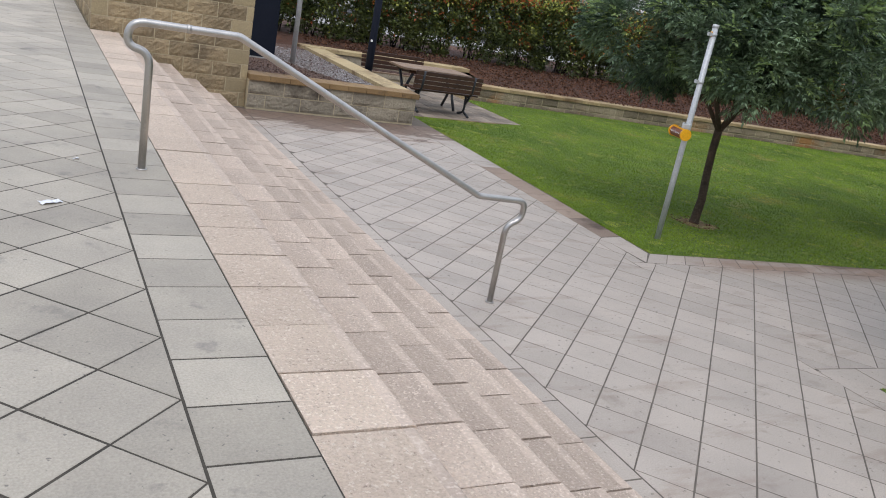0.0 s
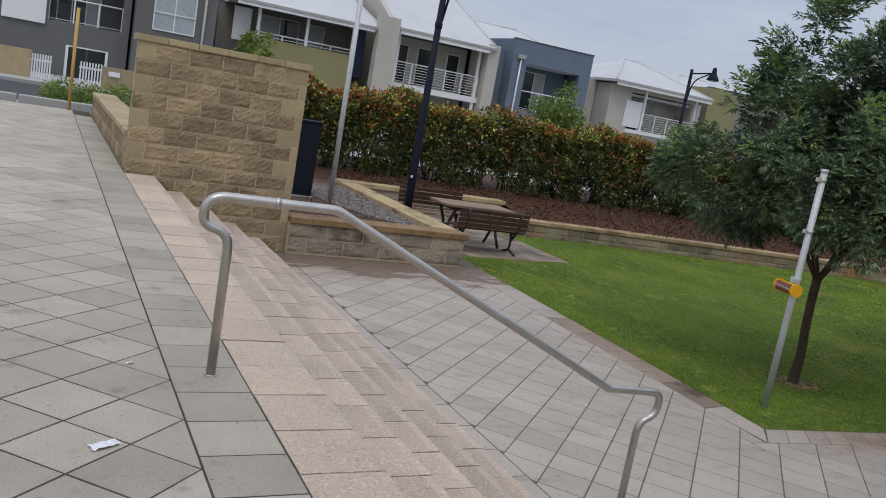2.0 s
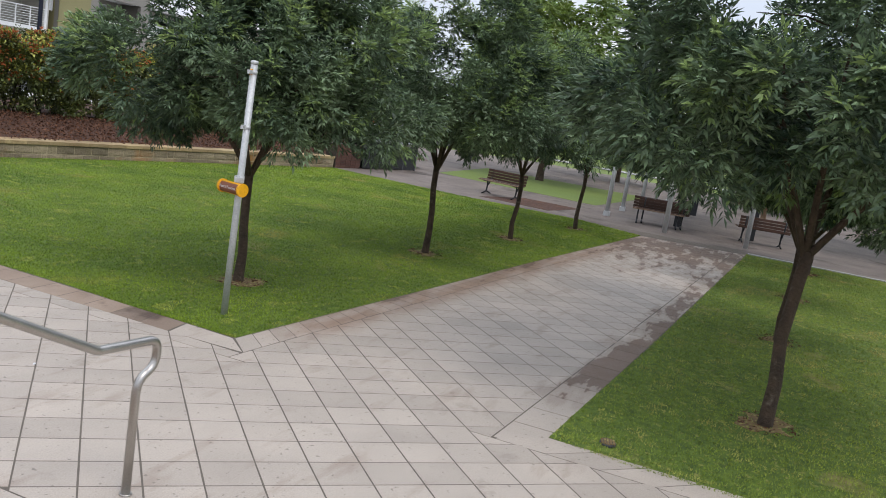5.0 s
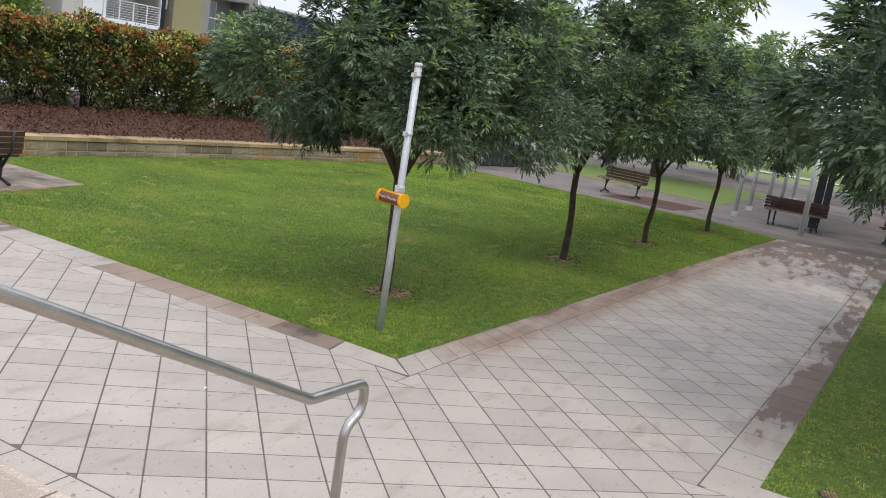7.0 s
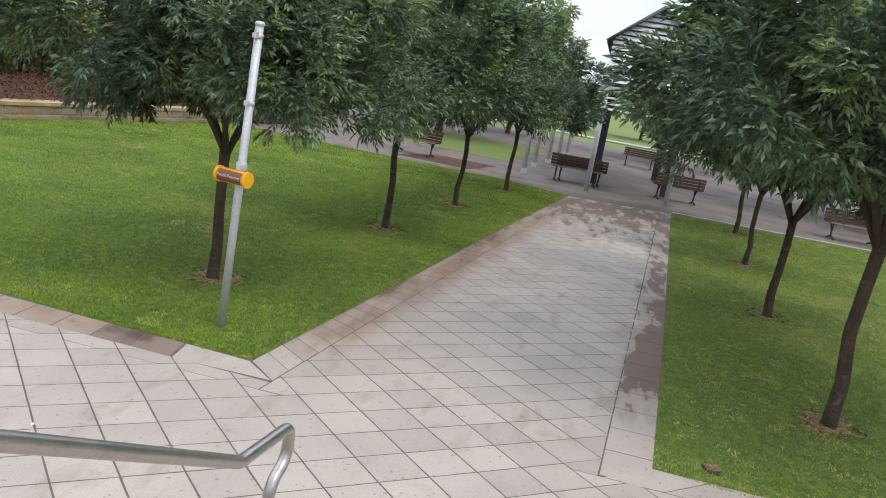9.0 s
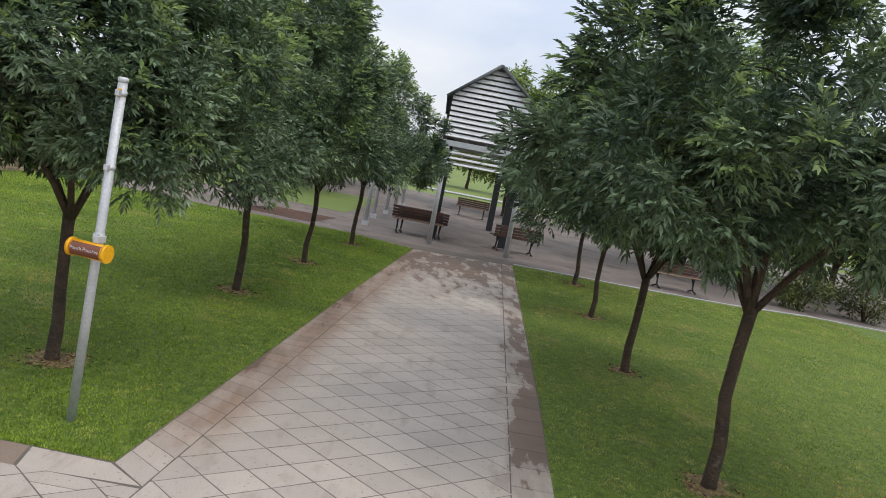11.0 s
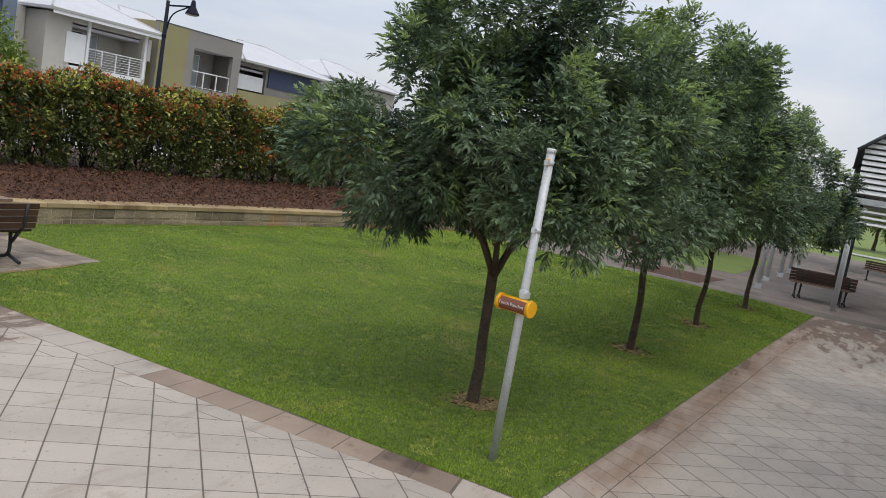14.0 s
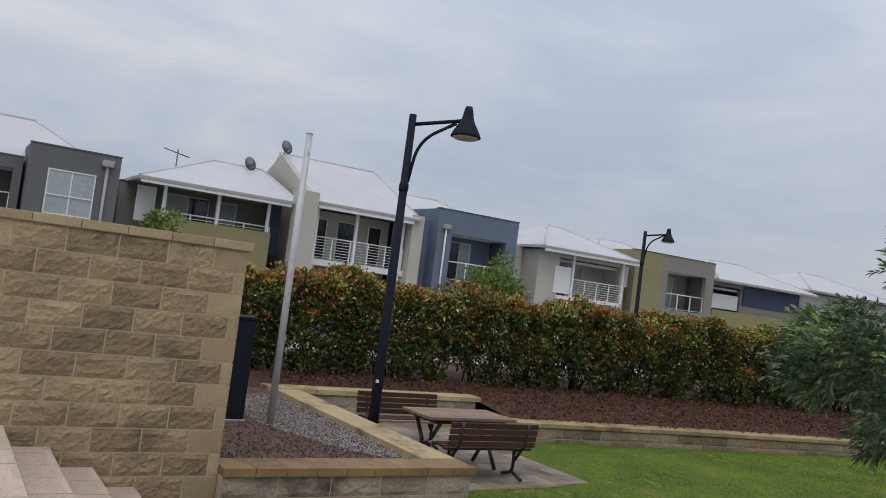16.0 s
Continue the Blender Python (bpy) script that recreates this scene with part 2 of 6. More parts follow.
BARK = mat("grey_brown_bark", (0.115, 0.076, 0.049), (0.04, 0.028, 0.021), 7, 0.95, 1.0, 40, depth=0.03, stain=((0.19, 0.155, 0.115), 9.0, 0.62))
TWIG = mat("dark_twig", (0.045, 0.034, 0.026), (0.03, 0.023, 0.019), 9, 0.95, 0.6, 50)
HEDGELEAF = mat("hedge_leaf", (0.145, 0.17, 0.045), (0.045, 0.066, 0.022), 1.4, 0.42, 0.0, 30, island=0.5, soft=0.14, spread=0.4)
HEDGETIP = mat("yellow_hedge_tip", (0.52, 0.50, 0.11), (0.27, 0.31, 0.06), 0.9, 0.45, 0.0, 30, island=0.4, soft=0.25)
BERRY = mat("red_hedge_tip", (0.56, 0.16, 0.05), (0.38, 0.11, 0.04), 1.5, 0.45, 0.0, 30, island=0.4, soft=0.25)
ORANGE = mat("orange_plastic", (0.88, 0.44, 0.015), (0.80, 0.37, 0.012), 4, 0.35, 0.0, 60)
BROWNSIGN = mat("brown_label", (0.20, 0.065, 0.035), (0.17, 0.055, 0.03), 4, 0.4, 0.0, 60)
WHITE = mat("white_paint", (0.80, 0.80, 0.79), (0.73, 0.73, 0.72), 2, 0.5, 0.05, 60)
ROOF = mat("pale_metal_roof", (0.58, 0.575, 0.59), (0.50, 0.495, 0.51), 0.6, 0.5, 0.05, 30)
DARKROOF = mat("slate_grey_metal", (0.10, 0.105, 0.11), (0.075, 0.08, 0.085), 1, 0.5, 0.05, 30)
GLASS = mat("dark_window_glass", (0.02, 0.026, 0.032), (0.035, 0.042, 0.05), 0.8, 0.08, 0.0, 10)
CURTAIN = mat("pale_curtain", (0.40, 0.44, 0.45), (0.32, 0.36, 0.38), 1.5, 0.3, 0.0, 12)
ASPHALT = mat("asphalt", (0.06, 0.06, 0.062), (0.045, 0.045, 0.047), 1, 0.9, 0.5, 90)
CONCRETE = mat("pale_concrete", (0.42, 0.41, 0.39), (0.35, 0.34, 0.325), 0.8, 0.85, 0.2, 60)
# base darkened to hold the shade round the shelter, with stains over it
FARPAVE = mat("shade_darkened_paving", (0.215, 0.172, 0.145), (0.11, 0.086, 0.072), 0.9, 0.8, 0.3, 40, stain=((0.06, 0.045, 0.036), 0.6, 0.54))
LITTER = mat("dry_soil", (0.31, 0.205, 0.085), (0.13, 0.082, 0.042), 7.0, 0.95, 1.0, 40, fleck=((0.36, 0.30, 0.12), 25.0, 0.57))
DISHGREY = mat("dull_grey_metal", (0.20, 0.205, 0.215), (0.16, 0.165, 0.175), 3, 0.6, 0.1, 60)
PADSTONE = mat("damp_pad_paver", (0.33, 0.265, 0.20), (0.16, 0.122, 0.092), 2.0, 0.7, 0.4, 80, vary=0.34, stain=((0.085, 0.062, 0.046), 1.6, 0.56))
EARTH = mat("far_grass", (0.17, 0.22, 0.04), (0.11, 0.16, 0.032), 0.2, 0.95, 0.4, 20)
YELLOWPOLE = mat("yellow_timber", (0.62, 0.36, 0.09), (0.52, 0.30, 0.08), 5, 0.5, 0.1, 60)
PAPER = mat("white_litter", (0.75, 0.75, 0.76), (0.68, 0.68, 0.7), 10, 0.7, 0.2, 60)
LAMPGLASS = mat("frosted_lens", (0.55, 0.53, 0.46), (0.48, 0.46, 0.4), 10, 0.4, 0.0, 60)


def wall_paint(name, c):
    return mat(name, c, tuple(v * 0.86 for v in c), 0.7, 0.8, 0.15, 40, stain=(tuple(v * 0.78 for v in c), 0.5, 0.64))


# ---- mesh helpers ----
def box(bm, x0, y0, z0, x1, y1, z1, bevel=0.0):
    r = bmesh.ops.create_cube(bm, size=1.0)
    bmesh.ops.transform(bm, matrix=Matrix.Translation(((x0 + x1) / 2, (y0 + y1) / 2, (z0 + z1) / 2)) @ Matrix.Diagonal((abs(x1 - x0), abs(y1 - y0), abs(z1 - z0), 1)), verts=r["verts"])
    if bevel:
        edges = list({e for v in r["verts"] for e in v.link_edges})
        bmesh.ops.bevel(bm, geom=edges, offset=bevel, segments=2, profile=0.6, affect="EDGES")
    return bm


def slab(bm, pts, z0, z1, chamfer=0.0):
    """An upright prism on the outline pts, with its top edge chamfered."""
    cx, cy = sum(p[0] for p in pts) / len(pts), sum(p[1] for p in pts) / len(pts)

    def ring(z, inset):
        out = []
        for x, y in pts:
            d = math.hypot(x - cx, y - cy) or 1.0
            k = max(0.0, 1 - inset * 1.4 / d)
            out.append(bm.verts.new((cx + (x - cx) * k, cy + (y - cy) * k, z)))
        return out

    rings = [ring(z0, 0), ring(z1 - chamfer, 0)]
    if chamfer:
        rings.append(ring(z1, chamfer))
    n = len(pts)
    for lo, hi in zip(rings, rings[1:]):
        for k in range(n):
            bm.faces.new((lo[k], lo[(k + 1) % n], hi[(k + 1) % n], hi[k]))
    bm.faces.new(rings[-1])
    bm.faces.new(rings[0][::-1])
    return bm


def tube(bm, pts, radius, seg=12, cap=True):
    """A round bar along pts; radius may be one number or one for each point."""
    pts = [Vector(p) for p in pts]
    radii = radius if isinstance(radius, (list, tuple)) else [radius] * len(pts)
    side, rings = None, []
    for k, p in enumerate(pts):
        way = (pts[min(k + 1, len(pts) - 1)] - pts[max(k - 1, 0)]).normalized()
        if side is None:
            side = way.orthogonal().normalized()
        side = (side - way * side.dot(way)).normalized()
        up = way.cross(side)
        rings.append([bm.verts.new(p + (side * math.cos(2 * math.pi * j / seg) + up * math.sin(2 * math.pi * j / seg)) * radii[k]) for j in range(seg)])
    for lo, hi in zip(rings, rings[1:]):
        for j in range(seg):
            f = bm.faces.new((lo[j], lo[(j + 1) % seg], hi[(j + 1) % seg], hi[j]))
            f.smooth = True
    if cap:
        bm.faces.new(rings[0][::-1])
        bm.faces.new(rings[-1])
    return bm


def bend(pts, r=0.08, n=6):
    """pts with each inner corner rounded; r may be one number or one for each inner corner."""
    pts = [Vector(p) for p in pts]
    out = [pts[0]]
    for k, (a, b, c) in enumerate(zip(pts, pts[1:], pts[2:])):
        want = r[k] if isinstance(r, (list, tuple)) else r
        ra, rc = min(want, (a - b).length / 2.1), min(want, (c - b).length / 2.1)
        p, q = b + (a - b).normalized() * ra, b + (c - b).normalized() * rc
        for m in range(n + 1):
            t = m / n
            out.append(p * (1 - t) ** 2 + b * 2 * t * (1 - t) + q * t * t)
    return out + [pts[-1]]


def done(bm, name, material):
    bmesh.ops.recalc_face_normals(bm, faces=bm.faces)
    data = bpy.data.meshes.new(name)
    bm.to_mesh(data)
    bm.free()
    for m in material if isinstance(material, (list, tuple)) else [material]:
        data.materials.append(m)
    return data


def part(name, bm, material, parent, label=""):
    ob = new(name, done(bm, name, material))
    ob.parent = parent
    return tagged(ob, label)


def thing(name, label, category, group="", at=(0, 0, 0), turn=0.0, kind=""):
    ob = new(name)
    ob.matrix_basis = pose(*at, 0, 0, turn)
    return tagged(ob, label, category, group, kind)


def solid(name, bm, material, label="", category="", kind="structure", group=""):
    return tagged(new(name, done(bm, name, material)), label, category, group, kind)


def piece(name, data, parent, m):
    ob = new(name, data)
    ob.parent = parent
    ob.matrix_basis = m
    return ob


def scatter(name, verts, faces, material, which=None, kind="stuff", label="", category="", parent=None):
    """One mesh from arrays of corners and faces."""
    data = bpy.data.meshes.new(name)
    verts, faces = np.asarray(verts, np.float32), np.asarray(faces, np.int32)
    n, k = faces.shape
    data.vertices.add(len(verts))
    data.vertices.foreach_set("co", verts.ravel())
    data.loops.add(n * k)
    data.loops.foreach_set("vertex_index", faces.ravel())
    data.polygons.add(n)
    data.polygons.foreach_set("loop_start", np.arange(0, n * k, k, dtype=np.int32))
    for m in material if isinstance(material, (list, tuple)) else [material]:
        data.materials.append(m)
    if which is not None:
        data.polygons.foreach_set("material_index", np.asarray(which, np.int32))
    data.update(calc_edges=True)
    ob = new(name, data)
    ob.parent = parent
    return tagged(ob, label, category, kind=kind)


def leaves(rng, at, way, length, width, fold=0.25, flat=0.0):
    """Corners and quads of leaves: pointed blades of four corners that start at at and point along way."""
    n = len(at)
    side = np.cross(way, rng.normal(size=(n, 3)) + np.array([0, 0, flat]))
    side /= np.linalg.norm(side, axis=1, keepdims=True) + 1e-9
    up = np.cross(side, way)
    mid = at + way * (length * 0.45)[:, None]
    v = np.stack([at, mid + side * width[:, None] / 2 + up * (width * fold)[:, None], at + way * length[:, None] - np.array([0, 0, 0.12]) * length[:, None], mid - side * width[:, None] / 2 + up * (width * fold)[:, None]], 1)
    return v.reshape(-1, 3), np.arange(4 * n).reshape(n, 4)


# ---- ground, paving and lawns ----
STEP_H, TOP = 0.162, 0.81


def clip(poly, region):
    """The part of poly inside the convex outline region (counter-clockwise)."""
    for (ax, ay), (bx, by) in zip(region, region[1:] + region[:1]):
        out = []
        for k, p in enumerate(poly):
            q = poly[(k + 1) % len(poly)]
            dp = (bx - ax) * (p[1] - ay) - (by - ay) * (p[0] - ax)
            dq = (bx - ax) * (q[1] - ay) - (by - ay) * (q[0] - ax)
            if dp >= 0:
                out.append(p)
            if dp * dq < 0:
                t = dp / (dp - dq)
                out.append((p[0] + (q[0] - p[0]) * t, p[1] + (q[1] - p[1]) * t))
        poly = out
        if len(poly) < 3:
            return []
    return poly


def area(poly):
    return abs(sum(p[0] * q[1] - q[0] * p[1] for p, q in zip(poly, poly[1:] + poly[:1]))) / 2


def inset(poly, gap):
    cx, cy = sum(p[0] for p in poly) / len(poly), sum(p[1] for p in poly) / len(poly)
    return [(cx + (x - cx) * max(0.1, 1 - gap / max(0.02, math.hypot(x - cx, y - cy))), cy + (y - cy) * max(0.1, 1 - gap / max(0.02, math.hypot(x - cx, y - cy)))) for x, y in poly]


def pave(floor, origin, u, v, regions, z, material, focus, most=290, gap=0.0034):
    """Diagonal pavers over the regions: the ones round focus singly, the others joined."""
    if u[0] * v[1] < u[1] * v[0]:
        u, v = v, u
    (ux, uy), (vx, vy) = u, v
    det = ux * vy - uy * vx
    full = [(0, 0), (ux, uy), (ux + vx, uy + vy), (vx, vy)]
    cx, cy = (ux + vx) / 2, (uy + vy) / 2
    found, shared = [], collections.defaultdict(list)
    for region in regions:
        corners = [((x - origin[0]) * vy - (y - origin[1]) * vx, ux * (y - origin[1]) - uy * (x - origin[0])) for x, y in region]
        for i in range(math.floor(min(c[0] for c in corners) / det) - 1, math.ceil(max(c[0] for c in corners) / det) + 1):
            for j in range(math.floor(min(c[1] for c in corners) / det) - 1, math.ceil(max(c[1] for c in corners) / det) + 1):
                ox, oy = origin[0] + i * ux + j * vx, origin[1] + i * uy + j * vy
                poly = [(ox + x, oy + y) for x, y in full]
                cut = clip(poly, region)
                if cut and area(cut) > 0.0005:
                    shared[(ox, oy)].append(cut)
    size = area(full)
    for (ox, oy), cuts in shared.items():
        away = math.hypot(ox + cx - focus[0], oy + cy - focus[1])
        if sum(area(c) for c in cuts) > 0.93 * size:
            found.append((away, ox, oy, [(ox + x, oy + y) for x, y in full], True))
        else:
            found += [(away, ox, oy, c, False) for c in cuts if area(c) > 0.004]
    found.sort()
    whole = done(slab(bmesh.new(), [(x - cx, y - cy) for x, y in inset([(a, b) for a, b in full], gap)], -0.03, 0.0, 0.004), "paver", material)
    rest = bmesh.new()
    for k, (_, ox, oy, cut, entire) in enumerate(found):
        jig = random.uniform(0.0, 0.0010)
        if k < most and entire:
            piece("paver", whole, floor, Matrix.Translation((ox + cx, oy + cy, z + jig)) @ Matrix.Rotation(random.uniform(-0.006, 0.006), 4, "Z") @ Matrix.Rotation(random.uniform(-0.0015, 0.0015), 4, "X"))
        elif k < most:
            mx, my = sum(p[0] for p in cut) / len(cut), sum(p[1] for p in cut) / len(cut)
            piece("paver", done(slab(bmesh.new(), [(x - mx, y - my) for x, y in inset(cut, gap)], -0.03, 0.0, 0.003), "paver", material), floor, Matrix.Translation((mx, my, z + jig)))
        else:
            slab(rest, inset(cut, gap), z - 0.03, z + jig, 0.004)
    if rest.verts:
        tagged(part("pavers", rest, material, floor), kind="stuff")
    else:
        rest.free()


def strip(floor, a, b, c, d, count, z, material, name="border_paver"):
    """A row of count pavers in the band from the line a-b to the line c-d."""
    for k in range(count):
        t0, t1 = k / count, (k + 1) / count
        quad = [tuple(p[n] + (q[n] - p[n]) * t for n in (0, 1)) for p, q, t in ((a, b, t0), (a, b, t1), (c, d, t1), (c, d, t0))]
        mx, my = sum(p[0] for p in quad) / 4, sum(p[1] for p in quad) / 4
        piece(name, done(slab(bmesh.new(), [(x - mx, y - my) for x, y in inset(quad, 0.0035)], -0.03, 0.0, 0.004), name, material), floor, Matrix.Translation((mx, my, z + random.uniform(0.0, 0.0012))))


def sheet(name, outline, z, thick, material, label, category="ground"):
    return solid(name, slab(bmesh.new(), outline, z - thick, z), material, label, category)


LAWN_1 = [(4.92, 1.03), (8.4, 0.69), (11.84, 0.375), (18.7, -0.34), (19.45, 1.2), (19.5, 2.9), (19.6, 4.7), (19.85, 6.4), (20.2, 8.75), (16.4, 9.35), (14.5, 9.68), (11.35, 10.1), (9.04, 10.3), (7.55, 10.4), (7.5, 7.94), (6.79, 7.72), (5.15, 7.64), (5.1, 6.7), (5.06, 5.4), (5.02, 4.0), (5.0, 3.0), (4.95, 2.2)]
LAWN_2 = [(4.79, -1.75), (4.70, -2.23), (4.6, -14), (20.1, -14), (20.2, -10.3), (19.45, -8.0), (19.25, -5.5), (19.22, -2.7), (8.13, -2.0)]


def ngon_sheet(name, outline, z, material, label):
    bm = bmesh.new()
    low, high = [bm.verts.new((x, y, z - 0.06)) for x, y in outline], [bm.verts.new((x, y, z)) for x, y in outline]
    n = len(outline)
    for k in range(n):
        bm.faces.new((low[k], low[(k + 1) % n], high[(k + 1) % n], high[k]))
    bm.faces.new(high)
    bmesh.ops.triangulate(bm, faces=[f for f in bm.faces if len(f.verts) > 4])
    return solid(name, bm, material, label, "lawn")


def build_ground():
    bm = bmesh.new()
    bmesh.ops.create_grid(bm, x_segments=8, y_segments=8, size=1500)
    bmesh.ops.translate(bm, verts=bm.verts, vec=(0, 0, -0.09))
    solid("ground", bm, EARTH, "flat green ground running out to the horizon", "ground")
    # sand bed that shows in the joints of the lower paving
    bed = sheet("pavement_lower", [(1.6, -14), (4.9, -14), (19.6, -14), (19.6, 9), (4.9, 12), (1.6, 12)], -0.0009, 0.05, JOINT_LOW, "pale square pavers laid diagonally with dark sand joints", "paving")
    # the shade round the shelter is in this sheet's colour
    sheet("pavement_far", [(18.6, -40), (46, -40), (46, 10), (18.6, 40)], -0.004, 0.04, FARPAVE, "stained concrete paving round the shelter, darkened for the shade there", "paving")
    sheet("path_far", [(52, -30), (54, -30), (56, 30), (54, 30)], -0.02, 0.04, CONCRETE, "pale concrete path crossing distant grass", "path")
    ngon_sheet("lawn_1", LAWN_1, 0.0, SOIL, "short bright green lawn beside the path")
    ngon_sheet("lawn_3", [(24.5, 1.9), (32.5, 1.4), (32.5, 8.2), (25.5, 7.6)], 0.0, EARTH, "far green lawn beyond the paved square")
    sheet("bark_bed", [(20.2, 2.3), (22.3, 1.9), (22.4, 3.6), (20.4, 4.3)], 0.0, 0.05, MULCH, "bare bark bed behind a bench", "mulch bed")
    ngon_sheet("lawn_2", LAWN_2, 0.0, SOIL, "short green lawn with dry yellow patches")
    solid("lawn_edging", bm_line(bmesh.new(), [(19.23, -2.72), (19.26, -5.5), (19.46, -8.0), (20.21, -10.3), (20.11, -14)], 0.14, -0.05, 0.02), CONCRETE, "pale concrete edging strip along the lawn", "edging")
    return bed


def inside(px, py, outline):
    hit = np.zeros(len(px), bool)
    for (ax, ay), (bx, by) in zip(outline, outline[1:] + outline[:1]):
        cross = (ay > py) != (by > py)
        with np.errstate(divide="ignore", invalid="ignore"):
            hit ^= cross & (px < (bx - ax) * (py - ay) / (by - ay) + ax)
    return hit


def grass(name, outline, count, seed, bare, blade=None):
    """Blades of grass over the outline, denser near the steps, thin round the tree feet."""
    rng = np.random.default_rng(seed)
    xs, ys = [p[0] for p in outline], [p[1] for p in outline]
    n = count * 3
    px = min(xs) + (max(xs) - min(xs)) * rng.random(n) ** 1.5
    py = rng.uniform(max(min(ys), -11), max(ys), n)
    keep = inside(px, py, outline)
    for bx, by in bare:
        d = np.hypot((px - bx) * 1.0, (py - by))
        keep &= ~((d < 0.16 + 0.16 * rng.random(n)) & (rng.random(n) < 0.75))
    px, py = px[keep][:count], py[keep][:count]
    n = len(px)
    tall = rng.uniform(0.009, 0.021, n) * (1 + 0.02 * px)
    wide = rng.uniform(0.0025, 0.0055, n) * (1 + 0.08 * px)
    turn, lean = rng.uniform(0, 2 * np.pi, n), rng.uniform(0.2, 1.3, n)
    foot = np.stack([px, py, np.full(n, -0.004)], 1)
    side = np.stack([np.cos(turn), np.sin(turn), np.zeros(n)], 1) * wide[:, None]
    tip = foot + np.stack([-np.sin(turn) * lean * tall, np.cos(turn) * lean * tall, tall], 1)
    v = np.stack([foot - side, foot + side, tip], 1).reshape(-1, 3)
    scatter(name, v, np.arange(3 * n).reshape(n, 3), blade or GRASS, label="short mown green grass blades", category="grass")


# ---- stone walls ----
def rock_block(w, h, d, seed, rough=0.02, grid=(9, 5)):
    """A split-faced block, its front at y = 0 facing -y, from x = 0 to w and z = 0 to h."""
    rng = random.Random(seed)
    nx, nz = grid
    bm = bmesh.new()
    waves = [(rng.uniform(4, 16), rng.uniform(8, 26), rng.uniform(0, 6.3)) for _ in range(4)]

    def proud(i, k):
        if i in (0, nx) or k in (0, nz):
            return 0.0
        x, z = w * i / nx, h * k / nz
        swell = 0.5 + 0.13 * sum(math.sin(a * x + b * z + c) for a, b, c in waves)
        return -rough * max(0.05, swell + rng.uniform(-0.28, 0.28))

    front = [[bm.verts.new((w * i / nx, proud(i, k), h * k / nz)) for i in range(nx + 1)] for k in range(nz + 1)]
    for k in range(nz):
        for i in range(nx):
            bm.faces.new((front[k][i], front[k][i + 1], front[k + 1][i + 1], front[k + 1][i]))
    back = [bm.verts.new(p) for p in ((0, d, 0), (w, d, 0), (w, d, h), (0, d, h))]
    bm.faces.new((*front[0][::-1], back[0], back[1]))
    bm.faces.new((*front[nz], back[2], back[3]))
    bm.faces.new((*[front[k][0] for k in range(nz + 1)], back[3], back[0]))
    bm.faces.new((*[front[k][nx] for k in range(nz, -1, -1)], back[1], back[2]))
    return bm


BLOCKS = {}


def block_mesh(w, h, material, rough):
    key = (round(w, 2), round(h, 2), material.name, random.randrange(5))
    if key not in BLOCKS:
        BLOCKS[key] = done(rock_block(w, h, 0.06, len(BLOCKS), rough), "block", material)
    return BLOCKS[key]


def block_face(wall, a, b, z0, courses, material, quoins=True, pitch=0.4, high=0.2, rough=0.022, out=0.004, phase=0.0):
    """Courses of blocks on the upright face from a to b (seen from the right-hand side of that line)."""
    a, b = Vector((*a, 0)), Vector((*b, 0))
    length = (b - a).length
    turn = math.atan2(b.y - a.y, b.x - a.x)
    for c in range(courses):
        x = 0.0
        start = pitch / 2 if (c + int(phase)) % 2 else pitch
        cuts = [0.0]
        x = start
        while x < length - 0.08:
            cuts.append(x)
            x += pitch
        cuts.append(length)
        for k, (p, q) in enumerate(zip(cuts, cuts[1:])):
            edge = quoins and (k == 0 or k == len(cuts) - 2) and q - p < pitch * 0.75
            m = QUOIN if edge else material
            data = block_mesh(q - p - 0.012, high - 0.012, m, 0.003 if edge else rough)
            piece("block", data, wall, Matrix.Translation(a) @ Matrix.Rotation(turn, 4, "Z") @ Matrix.Translation((p + 0.006, -out, z0 + c * high + 0.006)))


def caps(wall, a, b, z, wide, thick, count, material, over=0.03):
    """Cap stones along the line a-b; the line is the face of the wall, the caps reach over it and back."""
    a, b = Vector((*a, 0)), Vector((*b, 0))
    turn, step = math.atan2(b.y - a.y, b.x - a.x), (b - a).length / count
    data = done(box(bmesh.new(), 0.002, -over, 0, step - 0.002, wide - over, thick, 0.006), "cap_stone", material)
    for k in range(count):
        piece("cap_stone", data, wall, Matrix.Translation(a) @ Matrix.Rotation(turn, 4, "Z") @ Matrix.Translation((step * k, 0, z)) @ Matrix.Rotation(random.uniform(-0.004, 0.004), 4, "X"))


